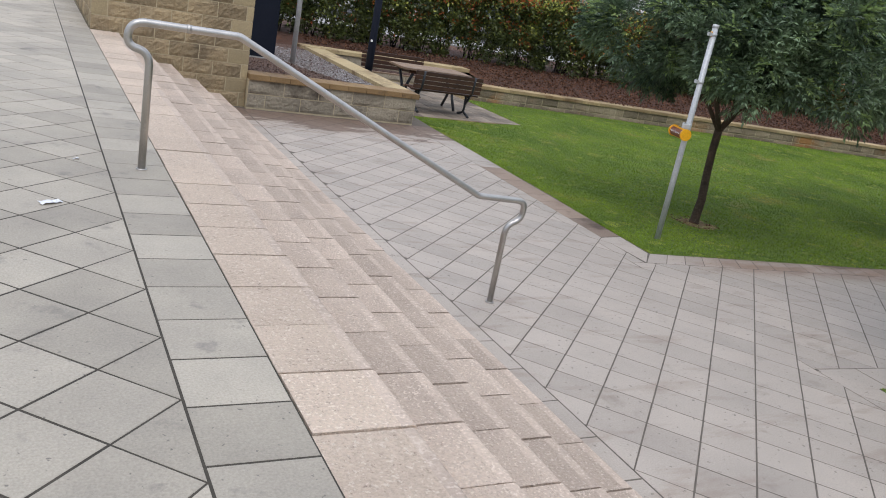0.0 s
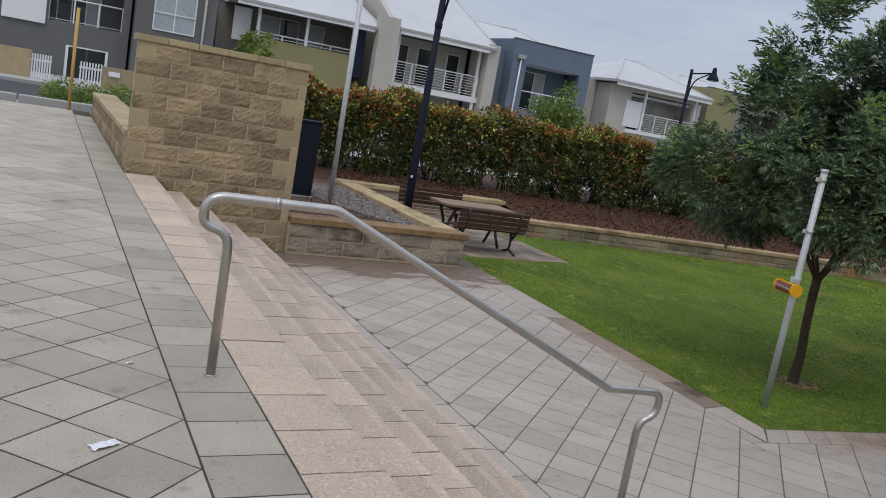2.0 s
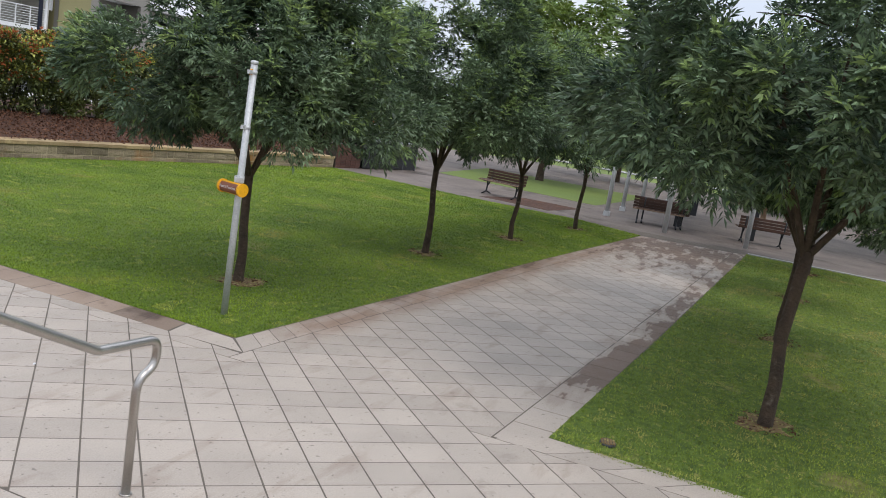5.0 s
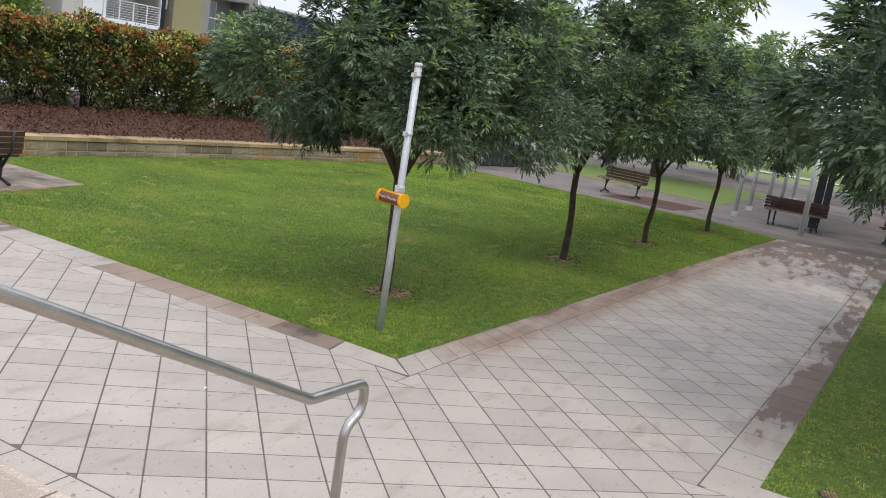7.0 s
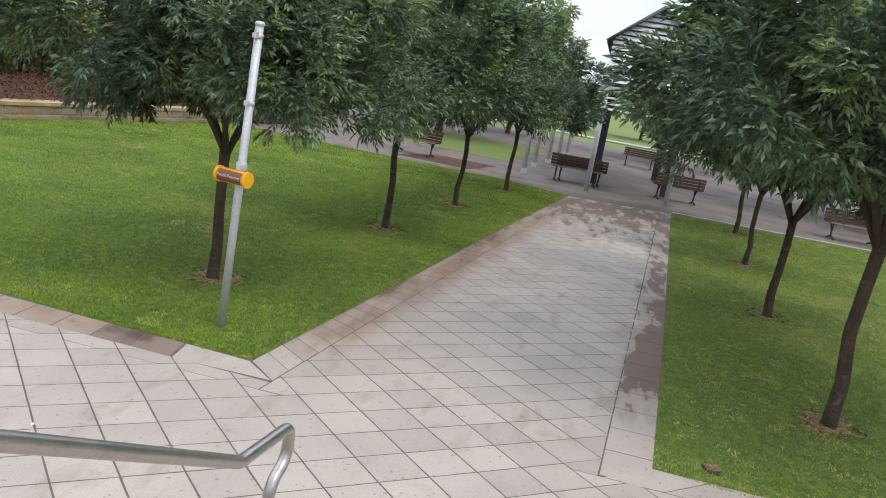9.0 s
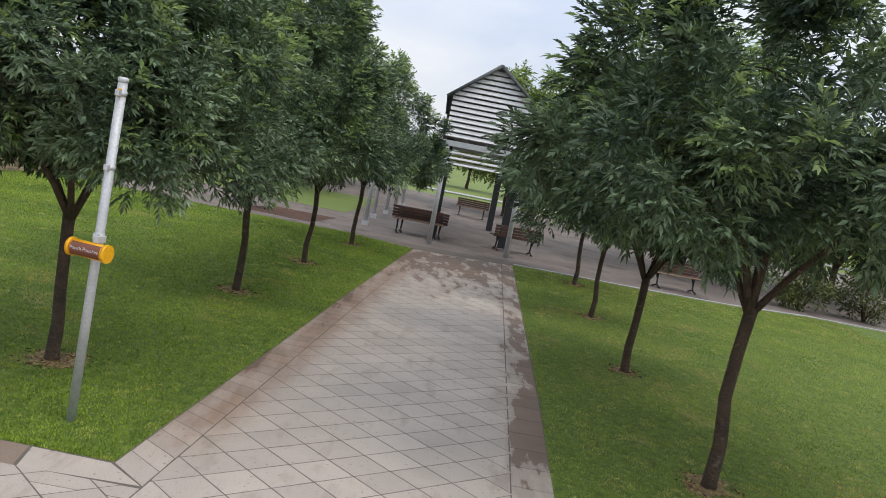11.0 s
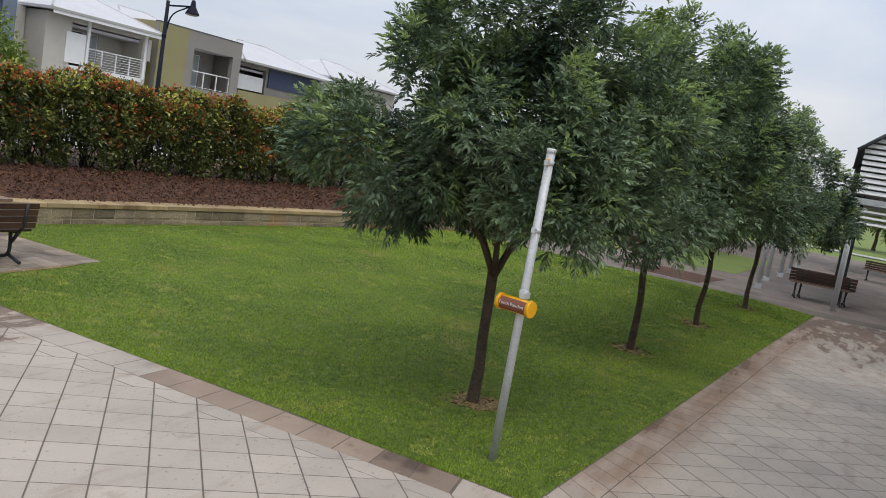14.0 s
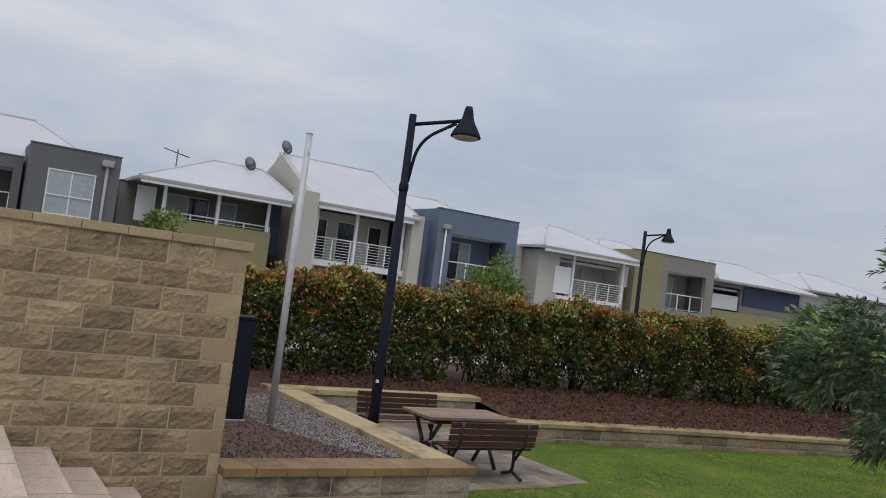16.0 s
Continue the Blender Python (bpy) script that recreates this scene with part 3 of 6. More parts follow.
def build_walls():
    pier = solid("wall_1", box(bmesh.new(), 0.02, 6.86, -0.05, 2.085, 7.22, 2.4), MORTAR, "tall sandy limestone block wall at the stair end", "wall")
    block_face(pier, (0, 6.86), (2.1, 6.86), 0.0, 12, STONE)
    block_face(pier, (2.085, 6.86), (2.085, 7.22), 0.0, 12, STONE, rough=0.004)
    block_face(pier, (0.02, 7.22), (0.02, 6.86), 0.8, 8, STONE, rough=0.01)
    caps(pier, (-0.03, 6.86), (2.13, 6.86), 2.4, 0.44, 0.075, 6, QUOIN)
    low = solid("wall_2", box(bmesh.new(), 0.02, 7.22, 0.7, 0.40, 15.4, 1.22), MORTAR, "low limestone garden wall along the upper paving", "wall")
    block_face(low, (0.02, 15.4), (0.02, 7.22), 0.81, 2, STONE, rough=0.015)
    caps(low, (0.02, 15.4), (0.02, 7.22), 1.22, 0.44, 0.07, 20, QUOIN)
    front = solid("planter_wall", box(bmesh.new(), 2.1, 6.76, -0.05, 4.74, 7.02, 0.42), MORTAR, "low weathered block planter wall", "wall")
    block_face(front, (2.1, 6.76), (4.74, 6.76), 0.02, 2, GREYBLOCK, quoins=False, pitch=0.53, rough=0.016, phase=1)
    block_face(front, (4.74, 6.76), (4.74, 7.02), 0.02, 2, GREYBLOCK, quoins=False, rough=0.016)
    caps(front, (2.1, 6.76), (4.78, 6.76), 0.42, 0.40, 0.08, 9, RUSTCAP, 0.04)
    arm = solid("planter_wall", box(bmesh.new(), 4.45, 7.03, -0.05, 4.74, 11.75, 0.42), MORTAR, "low block planter wall with sandy cap stones", "wall")
    block_face(arm, (4.74, 7.03), (4.74, 11.6), 0.02, 2, GREYBLOCK, quoins=False, rough=0.016)
    caps(arm, (4.74, 7.13), (4.74, 11.6), 0.42, 0.42, 0.08, 11, CAPSTONE, 0.04)
    back = solid("planter_wall", box(bmesh.new(), 4.45, 11.76, -0.05, 8.2, 12.05, 0.42), MORTAR, "low block wall behind the picnic table", "wall")
    block_face(back, (4.74, 11.76), (8.2, 11.76), 0.02, 2, GREYBLOCK, quoins=False, rough=0.016)
    block_face(back, (8.2, 11.76), (8.2, 12.05), 0.02, 2, GREYBLOCK, quoins=False, rough=0.016)
    caps(back, (4.32, 11.76), (8.28, 11.76), 0.42, 0.40, 0.08, 9, CAPSTONE, 0.04)
    end = solid("wall_3", box(bmesh.new(), 8.21, 10.72, -0.05, 8.5, 11.75, 0.29), MORTAR, "short return of the low block wall", "wall")
    block_face(end, (8.21, 11.75), (8.21, 10.72), -0.09, 2, GREYBLOCK, quoins=False, rough=0.014, high=0.185)
    line = [(7.7, 10.45), (9.04, 10.33), (11.35, 10.12), (14.5, 9.7), (16.4, 9.38), (20.2, 8.75)]
    bm = bmesh.new()
    ret = solid("retaining_wall", bm_line(bm, line, 0.26, -0.05, 0.26), MORTAR, "long low retaining wall of stained blocks", "wall")
    for k, (a, b) in enumerate(zip(line, line[1:])):
        block_face(ret, a, b, -0.1, 2, RETBLOCK, quoins=False, rough=0.014, high=0.18, phase=k)
        caps(ret, a, b, 0.26, 0.40, 0.07, max(2, round(math.dist(a, b) / 0.48)), RETCAP, 0.035)


def bm_line(bm, line, wide, z0, z1):
    """A wall core along line, wide to its left."""
    for (ax, ay), (bx, by) in zip(line, line[1:]):
        d = math.hypot(bx - ax, by - ay)
        nx, ny = -(by - ay) / d * wide, (bx - ax) / d * wide
        slab(bm, [(ax, ay), (bx, by), (bx + nx, by + ny), (ax + nx, ay + ny)], z0, z1)
    return bm


# ---- steps ----
NOSE = [0.36, 0.705, 1.05, 1.395, 1.74]


def build_steps():
    bm = bmesh.new()
    for k, x in enumerate(NOSE):
        box(bm, -0.2 if k == 0 else NOSE[k - 1] - 0.03, -14, -0.05, x - 0.03, 6.85, TOP - STEP_H * k - 0.035)
    steps = solid("stairs", bm, JOINT, "five wide steps of pink exposed-aggregate blocks", "stairs")
    for k, x in enumerate(NOSE):
        x0, z = (0.0 if k == 0 else NOSE[k - 1]), TOP - STEP_H * k
        w, h, step = x - x0, STEP_H, 0.39
        bm = bmesh.new()
        prof = [(0.003, z), (w - 0.055, z), (w - 0.014, z), (w - 0.004, z - 0.004), (w, z - 0.014), (w, z - h + 0.002), (0.003, z - h + 0.002)]
        lo, hi = [bm.verts.new((x0 + p, 0.0055, q)) for p, q in prof], [bm.verts.new((x0 + p, step - 0.0055, q)) for p, q in prof]
        for j in range(7):
            face = bm.faces.new((lo[j], lo[(j + 1) % 7], hi[(j + 1) % 7], hi[j]))
            face.material_index = 1 if 0 < j < 4 else 0
        bm.faces.new(lo[::-1]), bm.faces.new(hi)
        data = done(bm, "step_block", [PINK if k == 0 else TREAD, NOSING])
        shift = (0.055, 0.19, 0.02, 0.27, 0.11)[k]
        y = 6.83 - step - shift
        while y > -13.9:
            piece("step_block", data, steps, Matrix.Translation((random.uniform(-0.004, 0.003), y, random.uniform(-0.003, 0.002))))
            y -= step
        if shift:
            bm = bmesh.new()
            box(bm, x0 + 0.003, 6.83 - shift + 0.004, z - h + 0.002, x, 6.83, z, 0.006)
            part("step_block", bm, PINK if k == 0 else TREAD, steps)


# ---- planting ----
def tree(name, label, seed, high, radius, fork, leafy, category="tree", spires=6, leafsize=1.0, sprigs=1500, trunk_r=0.051, foot=0.42, droop=0.07, slim=None):
    """A young ash: a leaning tapered trunk, forked limbs and a crown of many sprigs of narrow leaflets."""
    rnd, rng = random.Random(seed), np.random.default_rng(seed)
    ob = thing(name, label, category, "park trees")
    bm = bmesh.new()
    lean = (rnd.uniform(-0.05, 0.05), rnd.uniform(-0.05, 0.05))
    top = Vector((lean[0] * fork, lean[1] * fork, fork))
    stem = [Vector((0, 0, -0.05)), Vector((0, 0, 0.04))] + [Vector((top.x * t + rnd.uniform(-0.028, 0.028), top.y * t + rnd.uniform(-0.028, 0.028), fork * t)) for t in (0.25, 0.5, 0.75, 1.0)]
    tube(bm, stem, [trunk_r * 1.35, trunk_r * 1.12, trunk_r, trunk_r * 0.92, trunk_r * 0.9, trunk_r * 0.95], 11)
    tips = []
    span = high - fork
    for k in range(5):
        ang = 2 * math.pi * k / 5 + rnd.uniform(-0.4, 0.4)
        out = radius * rnd.uniform(0.28, 0.48) * (0.35 if k == 4 else 1)
        end = top + Vector((math.cos(ang) * out, math.sin(ang) * out, span * rnd.uniform(0.35, 0.58)))
        mid = top.lerp(end, 0.45) + Vector((math.cos(ang), math.sin(ang), 0)) * radius * 0.05
        tube(bm, [top - Vector((0, 0, 0.06)), top.lerp(mid, 0.5), mid, mid.lerp(end, 0.5), end], [trunk_r * 0.6, trunk_r * 0.5, trunk_r * 0.38, trunk_r * 0.25, trunk_r * 0.1], 7)
        for j in range(4):
            s = mid.lerp(end, rnd.uniform(0.0, 0.9))
            a2 = ang + rnd.uniform(-1.4, 1.4)
            tip = s + Vector((math.cos(a2), math.sin(a2), rnd.uniform(0.0, 0.5))) * radius * rnd.uniform(0.2, 0.4)
            tube(bm, [s, s.lerp(tip, 0.5) + Vector((0, 0, 0.05)), tip], [trunk_r * 0.22, trunk_r * 0.13, trunk_r * 0.05], 5)
            tips.append(tip)
    part("trunk", bm, BARK, ob, "dark fissured bark")
    # crown lobes: a broad low ring, a middle ring, upright leaders and a core
    base = top.z + foot
    rise = high - base
    lobes = []
    for count, r, z, wide, tall, wob in ((8, 0.64, 0.16, 0.32, 0.16, 0.4), (7, 0.48, 0.37, 0.30, 0.17, 0.35), (6, 0.38, 0.57, 0.22, 0.16, 0.35), (spires, 0.40, 0.74, 0.12, 0.18, 0.5), (3, 0.10, 0.32, 0.36, 0.28, 0.9)):
        for k in range(count):
            ang = 2 * math.pi * (k + rnd.uniform(-0.25, 0.25)) / count + count
            out = radius * r * rnd.uniform(1 - 0.35 * wob, 1 + 0.35 * wob)
            x, y = math.cos(ang) * out, math.sin(ang) * out
            if slim:
                ahead = x * slim[0] + y * slim[1]
                if ahead > 0:
                    x, y = x - ahead * slim[0] * slim[2], y - ahead * slim[1] * slim[2]
            lobes.append((x + top.x, y + top.y, base + rise * z * rnd.uniform(1 - 0.12 * wob, 1 + 0.10 * wob), radius * wide * rnd.uniform(0.8, 1.15), rise * tall * rnd.uniform(0.85, 1.15)))
    lobes = np.array(lobes)
    bunches = sprigs // 9
    n = bunches * 3
    weight = lobes[:, 3] * lobes[:, 4] * np.clip(1.25 - 0.75 * (lobes[:, 2] - base) / rise, 0.5, 1.2)
    own = rng.choice(len(lobes), n, p=weight / weight.sum())
    d = rng.normal(size=(n, 3))
    d /= np.linalg.norm(d, axis=1, keepdims=True)
    extent = np.stack([lobes[:, 3], lobes[:, 3], lobes[:, 4]], 1)
    spots = lobes[own, :3] + d * extent[own] * rng.uniform(0.75, 1.0, n)[:, None]
    # few bunches deep inside a neighbouring lobe
    depth = np.min(np.stack([np.linalg.norm((spots - c[:3]) / e, axis=1) + (own == q) * 9 for q, (c, e) in enumerate(zip(lobes, extent))], 1), 1)
    keep = (depth > 0.85) | (rng.random(n) < 0.25)
    spots, d = np.repeat(spots[keep][:bunches], 9, 0), np.repeat(d[keep][:bunches], 9, 0)
    n = len(spots)
    turn = rng.normal(size=(n, 3)) + d * 0.9 + np.array([0, 0, 0.45])
    turn /= np.linalg.norm(turn, axis=1, keepdims=True)
    spots = spots + turn * np.repeat(rng.uniform(0.11, 0.21, n // 9), 9)[:, None] * rng.uniform(0.7, 1.0, n)[:, None]
    d = turn * 0.75 + d * 0.4
    level = np.clip((spots[:, 2] - base) / rise, 0, 1)
    axes = d * np.array([1, 1, 0.55]) + np.stack([spots[:, 0], spots[:, 1], np.zeros(n)], 1) / radius * 0.35
    axes[:, 2] += 0.10 + 0.75 * level
    axes /= np.linalg.norm(axes, axis=1, keepdims=True)
    side = np.cross(axes, rng.normal(size=(n, 3)))
    side /= np.linalg.norm(side, axis=1, keepdims=True)
    third = np.cross(axes, side)
    long = rng.uniform(0.16, 0.34, n) * leafsize
    # pale leaves grow commoner with height: top light painted by leaf colour
    toplit = rng.random(n) < 0.05 + 0.6 * level ** 1.3
    at, way, paler = [], [], []
    for k in range(9):
        ang = 2.4 * k + rng.uniform(-0.35, 0.35, n)
        up = (k + 0.5) / 9
        open_ = 1.15 - 0.85 * up
        stalk = axes * (0.35 + 0.75 * up) + (side * np.cos(ang)[:, None] + third * np.sin(ang)[:, None]) * open_
        stalk /= np.linalg.norm(stalk, axis=1, keepdims=True)
        reach = rng.uniform(0.11, 0.19, n) * leafsize * (1.1 - 0.35 * up)
        foot_ = spots + axes * (long * (up - 0.5))[:, None]
        across = np.cross(stalk, np.array([0, 0, 1.0]) + rng.normal(size=(n, 3)) * 0.25)
        across /= np.linalg.norm(across, axis=1, keepdims=True) + 1e-9
        for q, sway in ((0.45, 1), (0.45, -1), (0.72, 1), (0.72, -1), (0.95, 1), (0.95, -1), (1.0, 0)):
            spot = foot_ + stalk * (reach * q)[:, None]
            spot[:, 2] -= droop * reach * q * q * 2.0
            w = stalk * (0.8 if sway else 1.0) + across * sway * 0.62 + rng.normal(size=(n, 3)) * 0.13
            w[:, 2] -= droop * (0.5 + 1.4 * q)
            at.append(spot)
            way.append(w / np.linalg.norm(w, axis=1, keepdims=True))
            paler.append(toplit & (up > 0.35) | (rng.random(n) < 0.02))
    at, way, paler = np.concatenate(at), np.concatenate(way), np.concatenate(paler)
    n = len(at)
    v, f = leaves(rng, at, way, rng.uniform(0.055, 0.086, n) * leafsize, rng.uniform(0.018, 0.026, n) * leafsize, 0.2, 1.6)
    scatter("crown", v, f, leafy, paler.astype(int), kind="", parent=ob)
    return ob


def park_tree(name, label, seed, high, radius, fork, leafy, category="tree", spires=7, leafsize=2.6, clumps=90, tufts=6, trunk_r=0.12, foot=0.62, droop=0.16):
    """A far park tree: a tapered trunk, forked limbs and a crown of clumps of leaves."""
    rnd, rng = random.Random(seed), np.random.default_rng(seed)
    ob = thing(name, label, category, "park trees")
    bm = bmesh.new()
    lean = (rnd.uniform(-0.05, 0.05), rnd.uniform(-0.05, 0.05))
    top = Vector((lean[0] * fork, lean[1] * fork, fork))
    stem = [Vector((0, 0, -0.05)), Vector((0, 0, 0.04))] + [Vector((top.x * t + rnd.uniform(-0.028, 0.028), top.y * t + rnd.uniform(-0.028, 0.028), fork * t)) for t in (0.25, 0.5, 0.75, 1.0)]
    tube(bm, stem, [trunk_r * 1.35, trunk_r * 1.12, trunk_r, trunk_r * 0.92, trunk_r * 0.9, trunk_r * 0.95], 11)
    tips = []
    span = high - fork
    for k in range(5):
        ang = 2 * math.pi * k / 5 + rnd.uniform(-0.4, 0.4)
        out = radius * rnd.uniform(0.28, 0.48) * (0.35 if k == 4 else 1)
        end = top + Vector((math.cos(ang) * out, math.sin(ang) * out, span * rnd.uniform(0.35, 0.58)))
        mid = top.lerp(end, 0.45) + Vector((math.cos(ang), math.sin(ang), 0)) * radius * 0.05
        tube(bm, [top - Vector((0, 0, 0.06)), top.lerp(mid, 0.5), mid, mid.lerp(end, 0.5), end], [trunk_r * 0.6, trunk_r * 0.5, trunk_r * 0.38, trunk_r * 0.25, trunk_r * 0.1], 7)
        for j in range(4):
            s = mid.lerp(end, rnd.uniform(0.0, 0.9))
            a2 = ang + rnd.uniform(-1.4, 1.4)
            tip = s + Vector((math.cos(a2), math.sin(a2), rnd.uniform(0.0, 0.5))) * radius * rnd.uniform(0.2, 0.4)
            tube(bm, [s, s.lerp(tip, 0.5) + Vector((0, 0, 0.05)), tip], [trunk_r * 0.22, trunk_r * 0.13, trunk_r * 0.05], 5)
            tips.append(tip)
    part("trunk", bm, BARK, ob, "dark fissured bark")
    # clump centres on and in an uneven crown
    base = fork + foot
    centres, sizes = [], []
    lobes = [(rnd.uniform(0, 6.28), rnd.uniform(0.75, 1.15)) for _ in range(7)]
    peaks = [(rnd.uniform(0, 6.28), rnd.uniform(0.1, 0.42) * radius, rnd.uniform(0.74, 1.0)) for _ in range(spires)]
    while len(centres) < clumps:
        t = rnd.random() ** 1.15
        ang = rnd.uniform(0, 6.28)
        wide = radius * (math.sin(min(1.0, t * 2.6 + 0.35) * math.pi / 2)) * (1 - (max(0.0, t - 0.2) / 0.8) ** 1.1 * 0.86)
        wide *= 1 + 0.16 * sum(math.cos((ang - a) * 2) * (w - 0.95) * 3 for a, w in lobes) / 3
        r = wide * math.sqrt(rnd.uniform(0.35 if t < 0.14 else 0.1, 1.0))
        x, y, z = math.cos(ang) * r, math.sin(ang) * r, base + t * (high - base) * 0.94
        if t > 0.45:
            a, pr, ph = rnd.choice(peaks)
            pull = (t - 0.45) / 0.55
            x, y = x * (1 - pull * 0.8) + math.cos(a) * pr * pull * 1.5, y * (1 - pull * 0.8) + math.sin(a) * pr * pull * 1.5
            z = base + t * (high - base) * ph
        centres.append((x, y, z - 0.24 * (r / radius) ** 2))
        sizes.append(rnd.uniform(0.20, 0.40) * (radius / 1.8) ** 0.7 * (1 - 0.6 * t))
    # tufts of compound leaves: most sit on the outer side of the clumps, some fill the inside
    spots, axes = [], []
    for (x, y, z), size in zip(centres, sizes):
        n = max(4, round(tufts * (1.0 - 0.85 * max(0.0, min(1.0, (z - base) / (high - base)) - 0.25))))
        d = rng.normal(size=(n, 3)) + np.array([x, y, 0.0]) / (radius + 0.01) * 0.9 + np.array([0, 0, 0.3])
        d /= np.linalg.norm(d, axis=1, keepdims=True)
        spots.append(np.array([x, y, z]) + d * (size * rng.uniform(0.55, 1.0, n))[:, None] * np.array([1, 1, 0.8]))
        axes.append(d)
    spots, axes = np.concatenate(spots), np.concatenate(axes)
    n = len(spots)
    rise = np.clip((spots[:, 2] - base) / (high - base), 0, 1)
    # more pale tufts higher up, painting the light on the crown top
    toplit = rng.random(n) < 0.08 + 0.4 * rise ** 1.3
    at, way, paler = [], [], []
    side = np.cross(axes, rng.normal(size=(n, 3)))
    side /= np.linalg.norm(side, axis=1, keepdims=True)
    third = np.cross(axes, side)
    for k in range(5):
        ang = 2 * np.pi * k / 5 + rng.uniform(-0.35, 0.35, n)
        stalk = axes * rng.uniform(0.35, 0.9, n)[:, None] + side * np.cos(ang)[:, None] + third * np.sin(ang)[:, None]
        stalk /= np.linalg.norm(stalk, axis=1, keepdims=True)
        reach = rng.uniform(0.12, 0.22, n) * leafsize
        across = np.cross(stalk, np.array([0, 0, 1.0]) + rng.normal(size=(n, 3)) * 0.3)
        across /= np.linalg.norm(across, axis=1, keepdims=True) + 1e-9
        for q, sway in ((0.35, 1), (0.35, -1), (0.62, 1), (0.62, -1), (0.85, 1), (0.85, -1), (1.0, 0)):
            spot = spots + stalk * (reach * q)[:, None]
            spot[:, 2] -= droop * reach * q * q * 1.6
            w = stalk * (0.75 if sway else 1.0) + across * sway * 0.75 + rng.normal(size=(n, 3)) * 0.16 - np.array([0, 0, droop * (0.25 + 0.9 * q)])
            w[:, 2] *= 0.8
            at.append(spot)
            way.append(w / np.linalg.norm(w, axis=1, keepdims=True))
            paler.append(toplit)
    at, way, paler = np.concatenate(at), np.concatenate(way), np.concatenate(paler)
    n = len(at)
    v, f = leaves(rng, at, way, rng.uniform(0.065, 0.10, n) * leafsize, rng.uniform(0.026, 0.036, n) * leafsize, 0.2, 1.4)
    crown = scatter("crown", v, f, leafy, paler.astype(int), kind="", parent=ob)
    return ob


def tree_bare(x, y):
    """The bare ring with dead grass at the foot of a tree."""
    rng = np.random.default_rng(int(x * 31 + abs(y) * 17))
    bm = bmesh.new()
    ring = [(math.cos(t) * q * 1.2 + x, math.sin(t) * q + y) for t, q in zip(np.linspace(0, 2 * math.pi, 19)[:-1], rng.uniform(0.12, 0.30, 18))]
    solid("bare_soil", slab(bm, ring, -0.03, 0.004), LITTER, "bare brown soil ring round a tree foot", "soil")
    n = 130
    a, r = rng.uniform(0, 6.28, n), 0.27 * np.sqrt(rng.random(n))
    at = np.stack([x + np.cos(a) * r * 1.15, y + np.sin(a) * r, rng.uniform(0.002, 0.02, n)], 1)
    w = np.stack([rng.normal(size=n), rng.normal(size=n), rng.uniform(-0.1, 0.4, n)], 1)
    w /= np.linalg.norm(w, axis=1, keepdims=True)
    v, f = leaves(rng, at, w, rng.uniform(0.02, 0.06, n), rng.uniform(0.006, 0.016, n))
    scatter("leaf_litter", v, f, CHIP, label="dry brown leaf litter round a tree foot", category="leaf litter")


